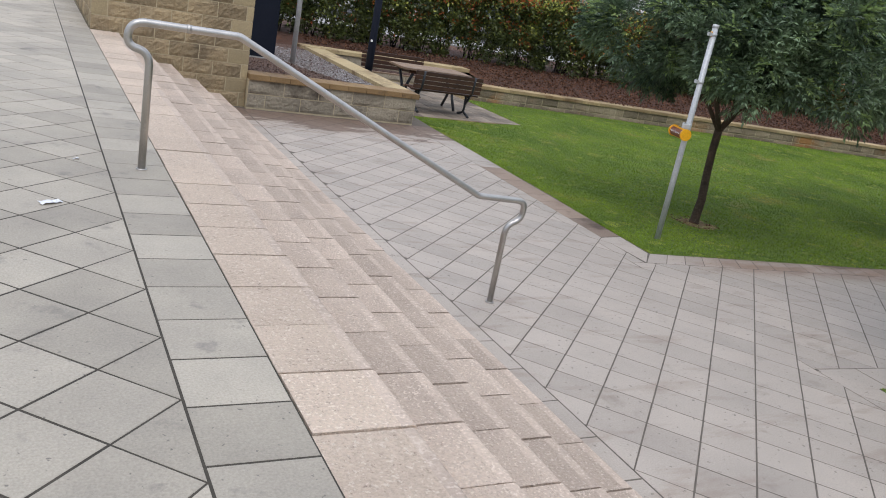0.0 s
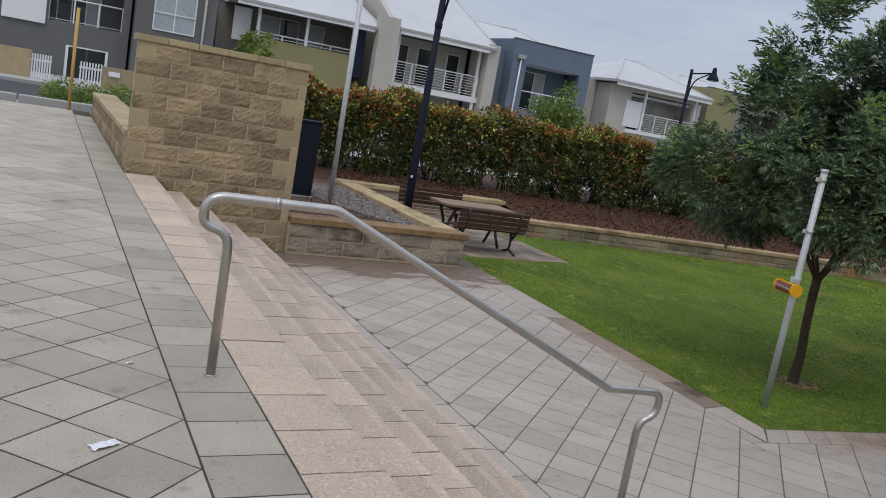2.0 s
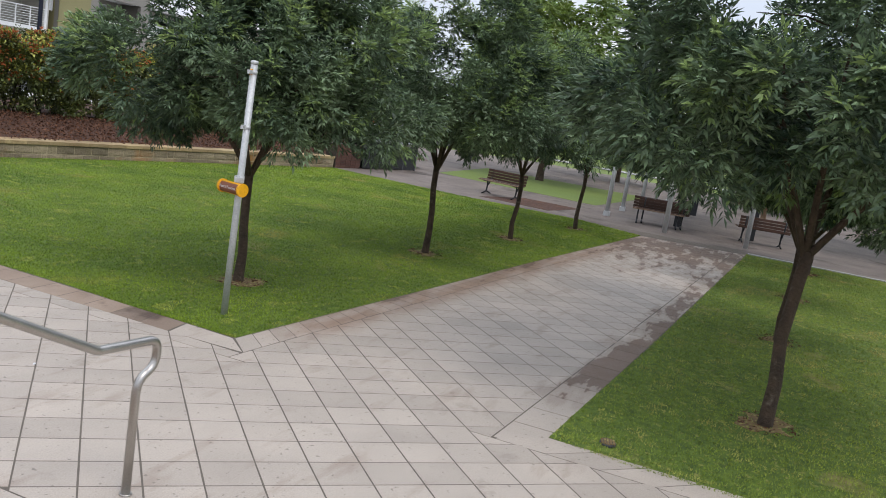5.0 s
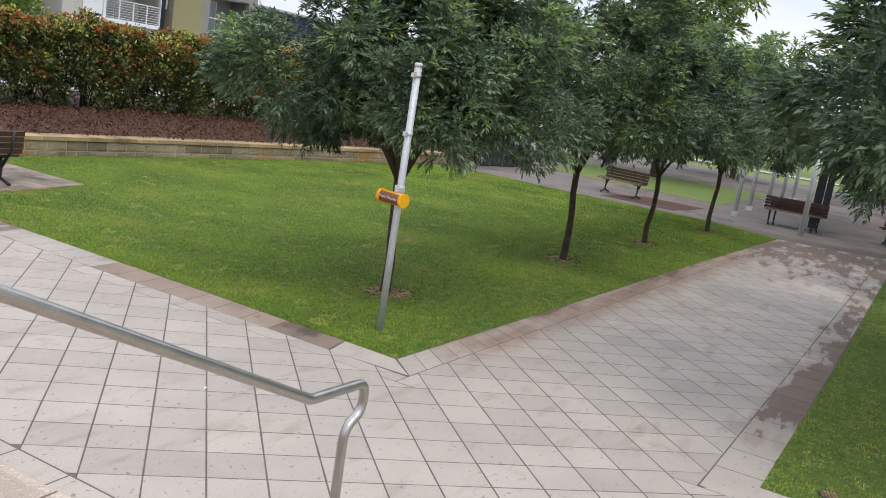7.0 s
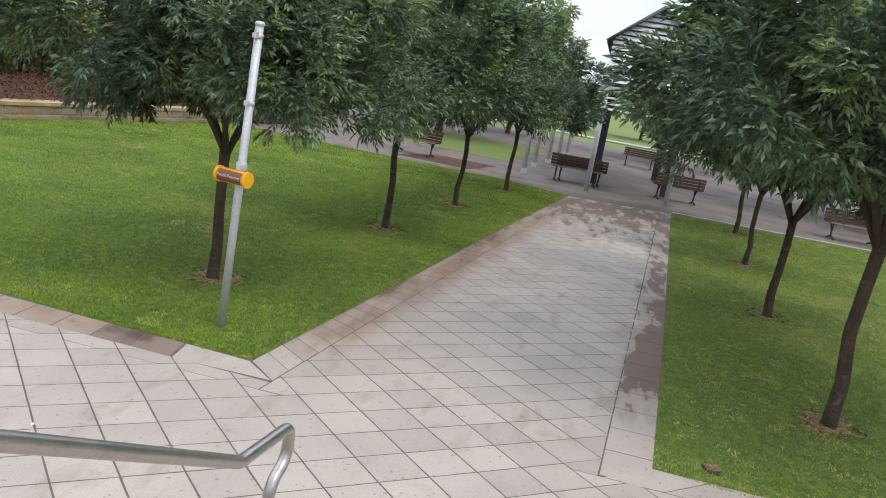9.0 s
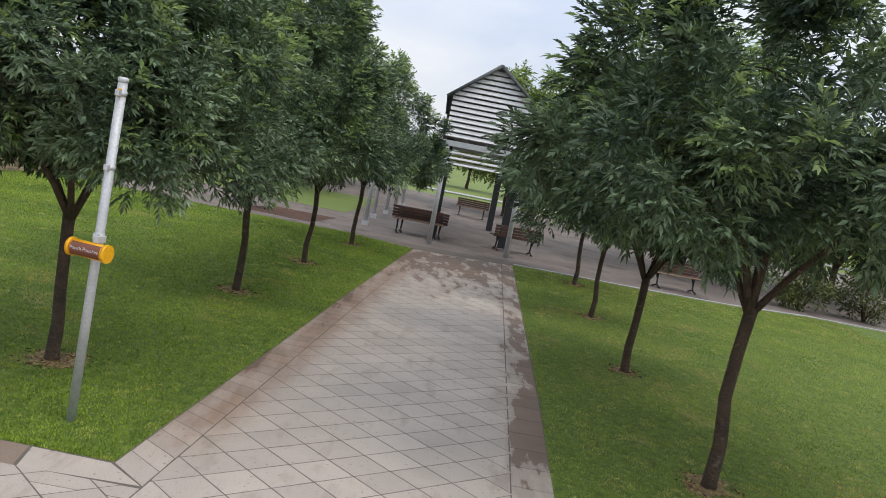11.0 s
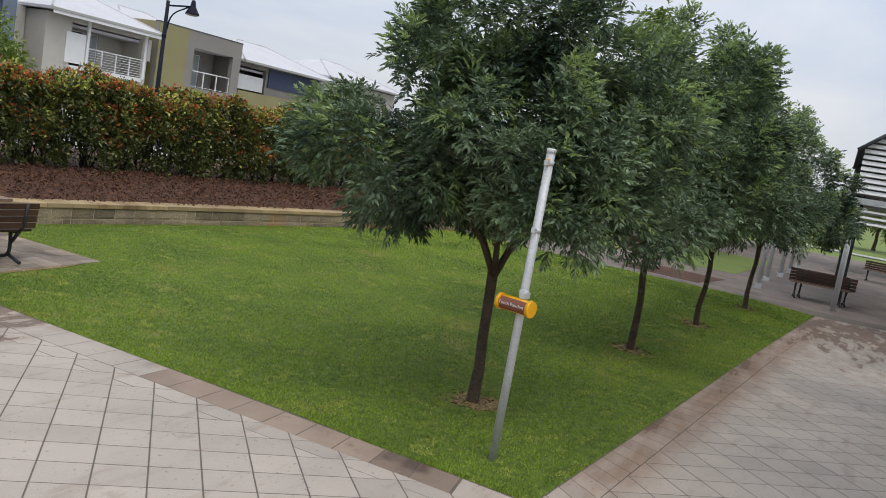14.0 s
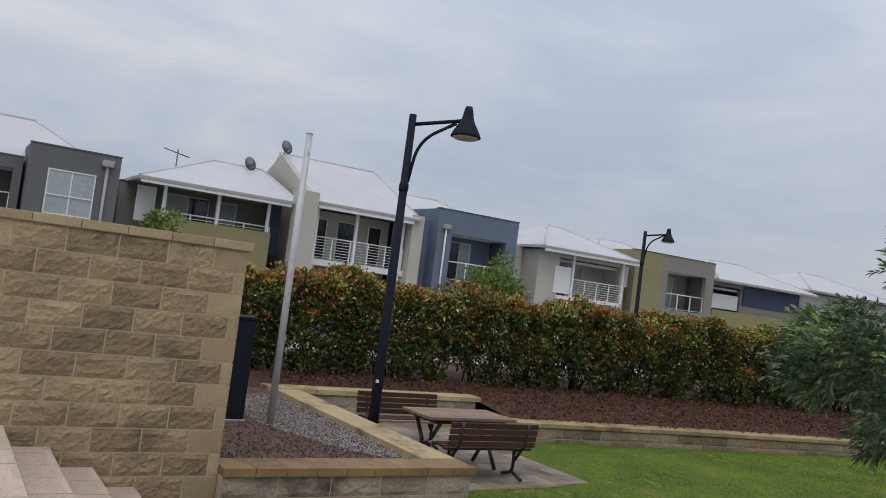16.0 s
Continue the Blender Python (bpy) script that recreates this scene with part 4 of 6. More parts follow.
def build_hedge():
    rng = np.random.default_rng(5)
    ob = thing("hedge", "long clipped hedge with red and yellow young leaves", "hedge")
    bm = bmesh.new()
    for k in range(64):
        x = 2.4 + k * 0.36 + random.uniform(-0.1, 0.1)
        y = hedge_y(x) + 0.45 + random.uniform(-0.15, 0.15)
        for _ in range(5):
            tipx, tipy = x + random.uniform(-0.35, 0.35), y + random.uniform(-0.4, 0.4)
            tube(bm, [(x + random.uniform(-0.1, 0.1), y, 0.5), ((x + tipx) / 2 + random.uniform(-0.06, 0.06), (y + tipy) / 2, 0.95), (tipx, tipy, 1.6)], [0.017, 0.012, 0.005], 5)
    part("branchwork", bm, TWIG, ob, "thin bare brown stems")

    def crest(x):
        return 2.27 + 0.10 * np.sin(x * 2.3) + 0.08 * np.sin(x * 5.1 + 1.0) + 0.05 * np.sin(x * 11.0 + 2.0)

    # clumps of leaves over the front, the top and the back, thinner near the foot
    n = 3000
    x = rng.uniform(2.2, 25.5, n)
    where = rng.random(n)
    top = crest(x)
    z = np.where(where < 0.26, top - rng.uniform(0.06, 0.2, n), 0.60 + (top - 0.75) * rng.random(n) ** 0.85)
    deep = np.where(where < 0.26, rng.uniform(0.0, 1.0, n), np.where(where < 0.84, rng.uniform(-0.06, 0.22, n), rng.uniform(0.8, 1.0, n)))
    swell = 0.14 * np.sin(x * 3.1 + 0.7) + 0.09 * np.sin(x * 7.3 + z * 4)
    y = hedge_y(x) + deep + swell * 0.8 + np.where(z < 1.15, (1.15 - z) * 0.35, 0.0)
    open_foot = 0.30 + 0.42 * np.sin(x * 4.0 + np.sin(x * 1.7))
    keep = ~((z < 1.12) & (rng.random(n) < open_foot * 0.6))
    x, y, z, top, deep = x[keep], y[keep], z[keep], top[keep], deep[keep]
    n = len(x)
    size = rng.uniform(0.12, 0.25, n)
    red, gold = rng.random(n) < np.clip(0.10 + 0.42 * (z - 1.0), 0.0, 0.55), np.clip(0.22 + 0.75 * (z - top + 0.85), 0.10, 0.8)
    per = 62
    m = n * per
    own = np.repeat(np.arange(n), per)
    d = rng.normal(size=(m, 3)) + np.array([0, -0.55, 0.5])
    d /= np.linalg.norm(d, axis=1, keepdims=True)
    shell = rng.uniform(0.45, 1.05, m)
    at = np.stack([x, y, z], 1)[own] + d * (size[own] * shell)[:, None] * np.array([1.15, 1.0, 0.9])
    way = d + rng.normal(size=(m, 3)) * 0.55 + np.array([0, 0, 0.15])
    outer = (shell > 0.72) & (d[:, 2] > -0.1)
    which = np.zeros(m, int)
    which[outer & (rng.random(m) < gold[own])] = 1
    which[outer & red[own] & (rng.random(m) < 0.6)] = 2
    # loose leaves that fill the inside
    k = 20000
    fx = rng.uniform(2.2, 25.5, k)
    fz = 1.0 + (crest(fx) - 1.1) * rng.random(k)
    fill = np.stack([fx, hedge_y(fx) + rng.uniform(0.15, 0.85, k), fz], 1)
    at, way, which = np.concatenate([at, fill]), np.concatenate([way, rng.normal(size=(k, 3))]), np.concatenate([which, np.zeros(k, int)])
    way /= np.linalg.norm(way, axis=1, keepdims=True)
    m = len(at)
    v, f = leaves(rng, at, way, rng.uniform(0.065, 0.11, m), rng.uniform(0.04, 0.058, m), 0.2, 0.8)
    scatter("foliage", v, f, [HEDGELEAF, HEDGETIP, BERRY], which, kind="", parent=ob)


def hedge_y(x):
    return 13.0 - 0.12 * np.maximum(0, x - 8.0) - 0.004 * np.maximum(0, x - 14) ** 2


def bank(name, rows, material, label):
    """A sloping sheet through rows of points."""
    bm = bmesh.new()
    grid = [[bm.verts.new(p) for p in row] for row in rows]
    for a, b in zip(grid, grid[1:]):
        for k in range(len(a) - 1):
            bm.faces.new((a[k], a[k + 1], b[k + 1], b[k]))
    return solid(name, bm, material, label, "mulch bed")


def chips(name, outline, n, seed, height, material, size, label, category):
    rng = np.random.default_rng(seed)
    xs, ys = [p[0] for p in outline], [p[1] for p in outline]
    px, py = rng.uniform(min(xs), max(xs), n * 2), rng.uniform(min(ys), max(ys), n * 2)
    keep = inside(px, py, outline)
    px, py = px[keep][:n], py[keep][:n]
    n = len(px)
    pz = np.array([height(a, b) for a, b in zip(px, py)]) + rng.uniform(0.0, 0.018, n)
    w = rng.normal(size=(n, 3)) * np.array([1, 1, 0.35])
    w /= np.linalg.norm(w, axis=1, keepdims=True)
    v, f = leaves(rng, np.stack([px, py, pz], 1), w, rng.uniform(0.5, 1.2, n) * size, rng.uniform(0.25, 0.6, n) * size, 0.5)
    scatter(name, v, f, material, label=label, category=category)


# ---- furniture and fixtures ----
def handrail():
    ob = thing("handrail", "brushed stainless steel handrail down the steps", "handrail")
    a, b = Vector((-0.15, 0, 0)), Vector((2.37, -0.155, 0))
    way = (b - a).normalized()

    def at(d, z):
        p = a + way * d
        return (p.x, p.y, z)

    rail = bend([at(0.0, TOP - 0.02), at(0.0, 1.50), at(-0.135, 1.53), at(-0.11, 1.665), at(0.49, 1.665), at(2.26, 0.815), at(2.64, 0.80), at(2.64, 0.66), at(2.525, 0.61), at(2.525, -0.02)], [0.085, 0.085, 0.085, 0.018, 0.018, 0.06, 0.085, 0.085], 7)
    part("rail", tube(bmesh.new(), rail, 0.0228, 16), STEEL, ob)
    for d, z in ((0.20, 1.665),):
        part("sleeve", tube(bmesh.new(), [at(d - 0.012, z), at(d + 0.012, z)], 0.0252, 16), STEEL, ob)
    for d, z in ((0.0, TOP), (2.525, 0.0)):
        p = Vector(at(d, z))
        part("foot_ring", tube(bmesh.new(), [p, p + Vector((0, 0, 0.008))], [0.034, 0.03], 16), STEEL, ob)


def dispenser_pole():
    ob = thing("sign_pole", "tall galvanised steel pole standing in the lawn", "pole", at=(5.43, 1.525, 0))
    part("post", tube(bmesh.new(), [(0, 0, -0.05), (-0.02, -0.025, 2.275)], 0.031, 16), GALV, ob)
    part("pole_cap", tube(bmesh.new(), [(-0.02, -0.025, 2.27), (-0.02, -0.025, 2.297), (-0.02, -0.025, 2.303)], [0.034, 0.034, 0.022], 16), GALV, ob)
    for z in (2.20, 1.72, 1.27):
        p = Vector((-0.02 * z / 2.28, -0.025 * z / 2.28, z))
        clamp = part("clamp", tube(bmesh.new(), [p - Vector((0, 0, 0.014)), p + Vector((0, 0, 0.014))], 0.0355, 16), GALV, ob)
        bm = bmesh.new()
        box(bm, p.x - 0.075, p.y - 0.014, z - 0.018, p.x - 0.03, p.y + 0.014, z + 0.018, 0.003)
        part("lug", bm, GALV, clamp)
    part("reflector", box(bmesh.new(), -0.060, -0.038, 2.18, -0.048, -0.012, 2.228, 0.003), ORANGE, ob, "small orange reflector")
    box_ = thing("bag_dispenser", "orange tube dispenser with a brown label on the pole", "dispenser", at=(5.36, 1.50, 1.175), turn=-104)
    part("tube", tube(bmesh.new(), [(-0.16, -0.02, 0), (0.10, -0.02, 0)], 0.054, 22), ORANGE, box_)
    for x in (-0.16, 0.10):
        part("end_cap", tube(bmesh.new(), [(x - 0.012, -0.02, 0), (x + 0.012, -0.02, 0)], [0.061, 0.061], 22), ORANGE, box_)
    bm = bmesh.new()
    n = 9
    inner = [[bm.verts.new((x, -0.02 - math.cos(t) * 0.0555, math.sin(t) * 0.0555)) for t in np.linspace(-0.85, 0.95, n)] for x in (-0.138, 0.080)]
    for k in range(n - 1):
        bm.faces.new((inner[0][k], inner[1][k], inner[1][k + 1], inner[0][k + 1]))
    label = part("label", bm, BROWNSIGN, box_, "brown label with pale lettering")
    text = bpy.data.curves.new("lettering", "FONT")
    text.body, text.size, text.align_x, text.align_y = "Pooch Pouches", 0.034, "CENTER", "CENTER"
    words = new("lettering", text)
    words.parent = label
    words.matrix_basis = Matrix.Translation((-0.03, -0.0775, 0.006)) @ Matrix.Rotation(radians(90), 4, "X")
    text.materials.append(WHITE)
    bm = bmesh.new()
    box(bm, -0.01, -0.03, 0.055, 0.03, 0.055, 0.10, 0.004)
    part("bracket", bm, GALV, box_)


def street_lamp(at, turn, foot, high, name="street_lamp"):
    ob = thing(name, "dark blue steel street lamp with a bell shade", "street lamp", "street lamps", at, turn)
    part("post", tube(bmesh.new(), [(0, 0, foot), (0, 0, foot + 1.2), (0, 0, high)], [0.075, 0.068, 0.05], 16), BLACKPAINT, ob)
    part("collar", tube(bmesh.new(), [(0, 0, high - 1.05), (0, 0, high - 1.02), (0, 0, high - 0.96), (0, 0, high - 0.93)], [0.058, 0.066, 0.066, 0.056], 16), BLACKPAINT, ob)
    part("arm", tube(bmesh.new(), [(0.03, 0, high - 0.13), (0.66, 0, high - 0.02)], 0.026, 10), BLACKPAINT, ob)
    part("brace", tube(bmesh.new(), bend([(0.04, 0, high - 0.92), (0.12, 0, high - 0.34), (0.6, 0, high - 0.06)], 0.5, 10), 0.022, 10), BLACKPAINT, ob)
    prof = [(0.045, 0.16), (0.06, 0.11), (0.08, 0.0), (0.10, -0.05), (0.185, -0.20), (0.205, -0.25), (0.20, -0.258)]
    head = part("shade", tube(bmesh.new(), [(0.74, 0, high + 0.02 + z) for _, z in prof], [r for r, _ in prof], 24), BLACKPAINT, ob)
    part("lens", tube(bmesh.new(), [(0.74, 0, high - 0.239), (0.74, 0, high - 0.262)], [0.18, 0.15], 24), LAMPGLASS, head, "pale frosted lens")
    part("sticker", box(bmesh.new(), -0.02, -0.0745, foot + 0.98, 0.02, -0.068, foot + 1.02, 0.001), WHITE, ob, "small white sticker")
    return ob


def bench(at, turn, label="dark stained slatted bench on cast iron legs", group="park benches", wide=1.25, high=0.72):
    """A slatted park bench; its back is at y = 0 and its seat reaches to y = 0.48."""
    ob = thing("bench", label, "bench", group, at, turn)
    n = 4
    for k in range(n):
        z = high - 0.055 - k * 0.078
        bm = box(bmesh.new(), -wide / 2, -0.01 + k * 0.012, z - 0.034, wide / 2, 0.022 + k * 0.012, z + 0.034, 0.007)
        part("back_slat", bm, SLAT, ob)
    for k in range(5):
        bm = box(bmesh.new(), -wide / 2, 0.085 + k * 0.083, 0.395 - 0.004 * (2 - k) ** 2, wide / 2, 0.158 + k * 0.083, 0.425 - 0.004 * (2 - k) ** 2, 0.006)
        part("seat_slat", bm, PALESLAT if k > 3 else SLAT, ob)
    for x in (-wide / 2 + 0.16, wide / 2 - 0.16):
        bm = bmesh.new()
        for pts in ([(x, -0.01, high - 0.02), (x, 0.03, 0.45), (x, 0.09, 0.37), (x, 0.25, 0.36), (x, 0.47, 0.39)], [(x, 0.24, 0.37), (x, 0.22, 0.2), (x, 0.24, 0.07), (x, 0.44, 0.015)], [(x, 0.24, 0.08), (x, 0.03, 0.015)], [(x, 0.10, 0.37), (x, 0.20, 0.24)]):
            tube(bm, bend(pts, 0.08, 4), 0.022, 8)
        part("leg", bm, IRON, ob, "black cast iron leg")
    return ob


def picnic_table(at, turn):
    ob = thing("picnic_table", "slatted timber picnic table on dark iron legs", "table", at=at, turn=turn)
    for k in range(6):
        y = -0.36 + k * 0.122
        part("top_slat", box(bmesh.new(), -0.68, y, 0.655, 0.68, y + 0.112, 0.695, 0.006), PALESLAT, ob)
    part("apron", box(bmesh.new(), -0.55, -0.3, 0.60, 0.55, 0.3, 0.652, 0.006), SLAT, ob)
    for x in (-0.48, 0.48):
        bm = bmesh.new()
        for pts in ([(x, -0.3, 0.60), (x, -0.06, 0.3), (x, -0.26, 0.015)], [(x, 0.3, 0.60), (x, 0.06, 0.3), (x, 0.26, 0.015)]):
            tube(bm, bend(pts, 0.1, 4), 0.026, 8)
        tube(bm, [(x, -0.07, 0.3), (x, 0.07, 0.3)], 0.024, 8)
        part("leg", bm, IRON, ob)


def cabinet():
    ob = thing("service_cabinet", "dark navy steel service cabinet in the planter", "cabinet", at=(2.86, 9.45, 0.42))
    part("body", box(bmesh.new(), -0.26, -0.17, 0.03, 0.26, 0.17, 1.22, 0.012), BLACKPAINT, ob)
    part("lid", box(bmesh.new(), -0.275, -0.185, 1.22, 0.275, 0.185, 1.255, 0.008), BLACKPAINT, ob)
    part("door", box(bmesh.new(), -0.22, -0.178, 0.10, 0.22, -0.171, 1.16, 0.002), BLACKPAINT, ob)
    part("plinth", box(bmesh.new(), -0.28, -0.19, -0.03, 0.28, 0.19, 0.03, 0.004), CONCRETE, ob)


def pavilion():
    ob = thing("park_shelter", "open gabled shelter with white slatted end and steel posts", "shelter", at=(20.45, -1.62, 0))
    for x, y, r, m in ((0, 0.95, 0.062, GALV), (0.1, -1.0, 0.062, GALV)):
        part("post", tube(bmesh.new(), [(x, y, -0.02), (x, y, 2.5)], r, 14), m, ob, "slim grey steel post")
    for x, y in ((2.4, 0.88), (2.4, -1.05), (7.5, 0.9), (7.5, -1.0)):
        part("post", box(bmesh.new(), x - 0.1, y - 0.1, -0.02, x + 0.1, y + 0.1, 2.7, 0.008), IRON, ob, "thick dark timber post")
    apex, eave, half = 4.56, 3.72, 1.1
    for x in (0.0, 8.0):
        z = 2.02
        while z < apex - 0.1:
            w = min(1.04, (apex - z - 0.05) / (apex - eave) * half)
            if not 2.42 < z < 2.6:
                bm = box(bmesh.new(), x - 0.012, -w, z, x + 0.012, w, z + (0.098 if z > 2.5 else 0.055), 0.003)
                bmesh.ops.rotate(bm, verts=bm.verts, cent=(x, 0, z + 0.045), matrix=Matrix.Rotation(radians(32), 3, "Y"))
                part("slat", bm, WHITE, ob)
            z += 0.128 if z > 2.45 else 0.135
        part("beam", box(bmesh.new(), x - 0.07, -1.18, 2.46, x + 0.05, 1.18, 2.6, 0.006), GALV, ob)
        for y in (-0.5, 0.5, 0.0):
            part("stud", box(bmesh.new(), x + 0.02, y - 0.03, 2.6, x + 0.07, y + 0.03, apex - 0.12 - abs(y) * 0.8, 0.004), DARKROOF, ob)
    bm = bmesh.new()
    outline = [(-1.12, 2.62), (1.12, 2.62), (1.12, eave), (0, apex - 0.06), (-1.12, eave)]
    lo, hi = [bm.verts.new((7.7, y, z)) for y, z in outline], [bm.verts.new((7.76, y, z)) for y, z in outline]
    for k in range(5):
        bm.faces.new((lo[k], lo[(k + 1) % 5], hi[(k + 1) % 5], hi[k]))
    bm.faces.new(lo), bm.faces.new(hi)
    part("end_panel", bm, DARKROOF, ob)
    part("ceiling_lining", box(bmesh.new(), 0.1, -1.12, 2.78, 7.7, 1.12, 2.82), DARKROOF, ob)
    for s in (-1, 1):
        bm = bmesh.new()
        prof = [(0, apex + 0.05), (0, apex + 0.0), (s * (half + 0.08), eave - 0.12), (s * (half + 0.08), eave - 0.05)]
        lo, hi = [bm.verts.new((-0.12, y, z)) for y, z in prof], [bm.verts.new((8.4, y, z)) for y, z in prof]
        for k in range(4):
            bm.faces.new((lo[k], lo[(k + 1) % 4], hi[(k + 1) % 4], hi[k]))
        bm.faces.new(lo), bm.faces.new(hi)
        part("roof_sheet", bm, DARKROOF, ob)
        for x in (-0.13, 8.41):
            part("barge_board", tube(bmesh.new(), [(x, 0, apex + 0.02), (x, s * (half + 0.08), eave - 0.09)], 0.055, 4), DARKROOF, ob)
        part("wall_plate", box(bmesh.new(), 0, s * 1.16 - 0.05, 2.62, 8, s * 1.16 + 0.05, 2.76, 0.006), GALV, ob)


def pergola_posts():
    for x, y in ((21.94, 1.09), (24.4, 1.07), (26.67, 0.85), (29.08, 0.7), (31.6, 0.55)):
        ob = thing("pergola_post", "slim grey steel post beside the paved square", "post", "pergola posts", (x, y, 0))
        part("post", tube(bmesh.new(), [(0, 0, -0.02), (0, 0, 2.6)], 0.06, 12), GALV, ob)
        part("shoe", box(bmesh.new(), -0.085, -0.085, -0.005, 0.085, 0.085, 0.12, 0.004), GALV, ob)


def bush(name, label, at, size, high, material, seed, n=2600, leaf=0.09, group="shrubs"):
    """A rounded shrub of leaf clumps on short stems."""
    rng = np.random.default_rng(seed)
    ob = thing(name, label, "shrub", group, at)
    bm = bmesh.new()
    for _ in range(7):
        tip = Vector((rng.uniform(-0.6, 0.6) * size, rng.uniform(-0.6, 0.6) * size, high * rng.uniform(0.5, 0.8)))
        tube(bm, [(0, 0, -0.05), tuple(tip * 0.5 + Vector((0, 0, 0.05))), tuple(tip)], [0.03, 0.02, 0.008], 5)
    part("branchwork", bm, BARK, ob)
    c = rng.normal(size=(26, 3))
    c /= np.linalg.norm(c, axis=1, keepdims=True)
    c = c * rng.uniform(0.45, 0.85, (26, 1)) * np.array([size, size, high / 2]) + np.array([0, 0, high / 2])
    d = rng.normal(size=(n, 3))
    d /= np.linalg.norm(d, axis=1, keepdims=True)
    p = c[rng.integers(0, 26, n)] + d * rng.uniform(0.2, 1.0, (n, 1)) * size * 0.36
    p[:, 2] = np.maximum(p[:, 2], 0.02)
    w = d + rng.normal(size=(n, 3)) * 0.5
    w /= np.linalg.norm(w, axis=1, keepdims=True)
    v, f = leaves(rng, p, w, rng.uniform(0.7, 1.2, n) * leaf, rng.uniform(0.3, 0.5, n) * leaf)
    scatter("foliage", v, f, material, kind="", parent=ob)
    return ob


def street_side():
    bush("shrub", "bright green leafy shrub beyond the hedge", (19.7, 28.0, GROUND), 1.6, 3.75, FARLEAF, 31, 5200, 0.21)
    bush("shrub", "dark green conical shrub beyond the hedge", (27.5, 29.5, GROUND), 1.0, 2.4, HEDGELEAF, 32, 2600, 0.14)
    bush("shrub", "dark purple shrub beyond the hedge", (30.5, 29.5, GROUND), 1.6, 1.9, BARK, 33, 2600, 0.14)
    bush("shrub", "spiky green shrub in front of a balcony", (5.35, 24.5, GROUND), 0.7, 3.25, FARLEAF, 34, 2400, 0.2)
    for k, (x, y, w, h) in enumerate(((0.9, 17.5, 0.9, 0.75), (2.1, 17.6, 0.9, 0.7), (-0.3, 18.2, 0.9, 0.6), (-3.0, 19.5, 0.8, 0.9), (-4.4, 20.5, 1.5, 2.4), (1.2, 12.5, 0.5, 0.5), (1.3, 10.6, 0.5, 0.5), (1.2, 14.2, 0.5, 0.55))):
        bush("shrub", "low clipped green shrub in a front garden" if h < 2 else "leafy green shrub before a house", (x, y, GROUND if y > 16 else 0.45), w, h + (0 if y > 16 else 0.3), FARLEAF, 40 + k, 2600, 0.10)
    bush("shrub", "dark green shrub at the far lawn edge", (21.5, -10.6, 0), 0.8, 1.3, HEDGELEAF, 61, 2600, 0.11)
    bush("shrub", "dark green shrub at the far lawn edge", (21.6, -12.4, 0), 0.9, 1.5, HEDGELEAF, 62, 2600, 0.11)
    ob = thing("garden_wall", "low pale stone garden wall with a letter box", "garden wall", at=(0, 0, GROUND))
    part("wall", box(bmesh.new(), 1.0, 30.0, -0.1, 2.9, 30.3, 0.95, 0.01), QUOIN, ob)
    part("wall", box(bmesh.new(), -4.2, 30.0, -0.1, -1.4, 30.3, 1.1, 0.01), QUOIN, ob)
    part("letter_box", box(bmesh.new(), 1.2, 29.94, 0.62, 1.6, 30.0, 0.8, 0.01), WHITE, ob, "white letter box plate")
    fence = thing("picket_fence", "white painted picket fence before the house door", "fence", at=(0, 0, GROUND))
    for x0, x1 in ((-1.4, -0.72), (0.2, 1.0)):
        for z in (0.25, 0.75):
            part("rail", box(bmesh.new(), x0, 30.1, z, x1, 30.14, z + 0.07), WHITE, fence)
        n = 8
        for k in range(n):
            x = x0 + (x1 - x0) * (k + 0.5) / n
            part("picket", box(bmesh.new(), x - 0.025, 30.05, 0.05, x + 0.025, 30.09, 1.0), WHITE, fence)
    pole = thing("marker_pole", "slim yellow timber pole standing at the paving edge", "pole", at=(-0.42, 15.8, TOP))
    part("post", tube(bmesh.new(), [(0, 0, -0.05), (0.0, 0, 2.15)], 0.035, 10), YELLOWPOLE, pole)
    kerb = thing("kerb", "pale concrete kerb blocks at the paving edge", "kerb", at=(0, 0, GROUND))
    for k in range(5):
        part("kerb_block", box(bmesh.new(), -9 + k * 1.9, 16.3, -0.05, -9 + k * 1.9 + 1.86, 16.6, 0.33, 0.02), CONCRETE, kerb)


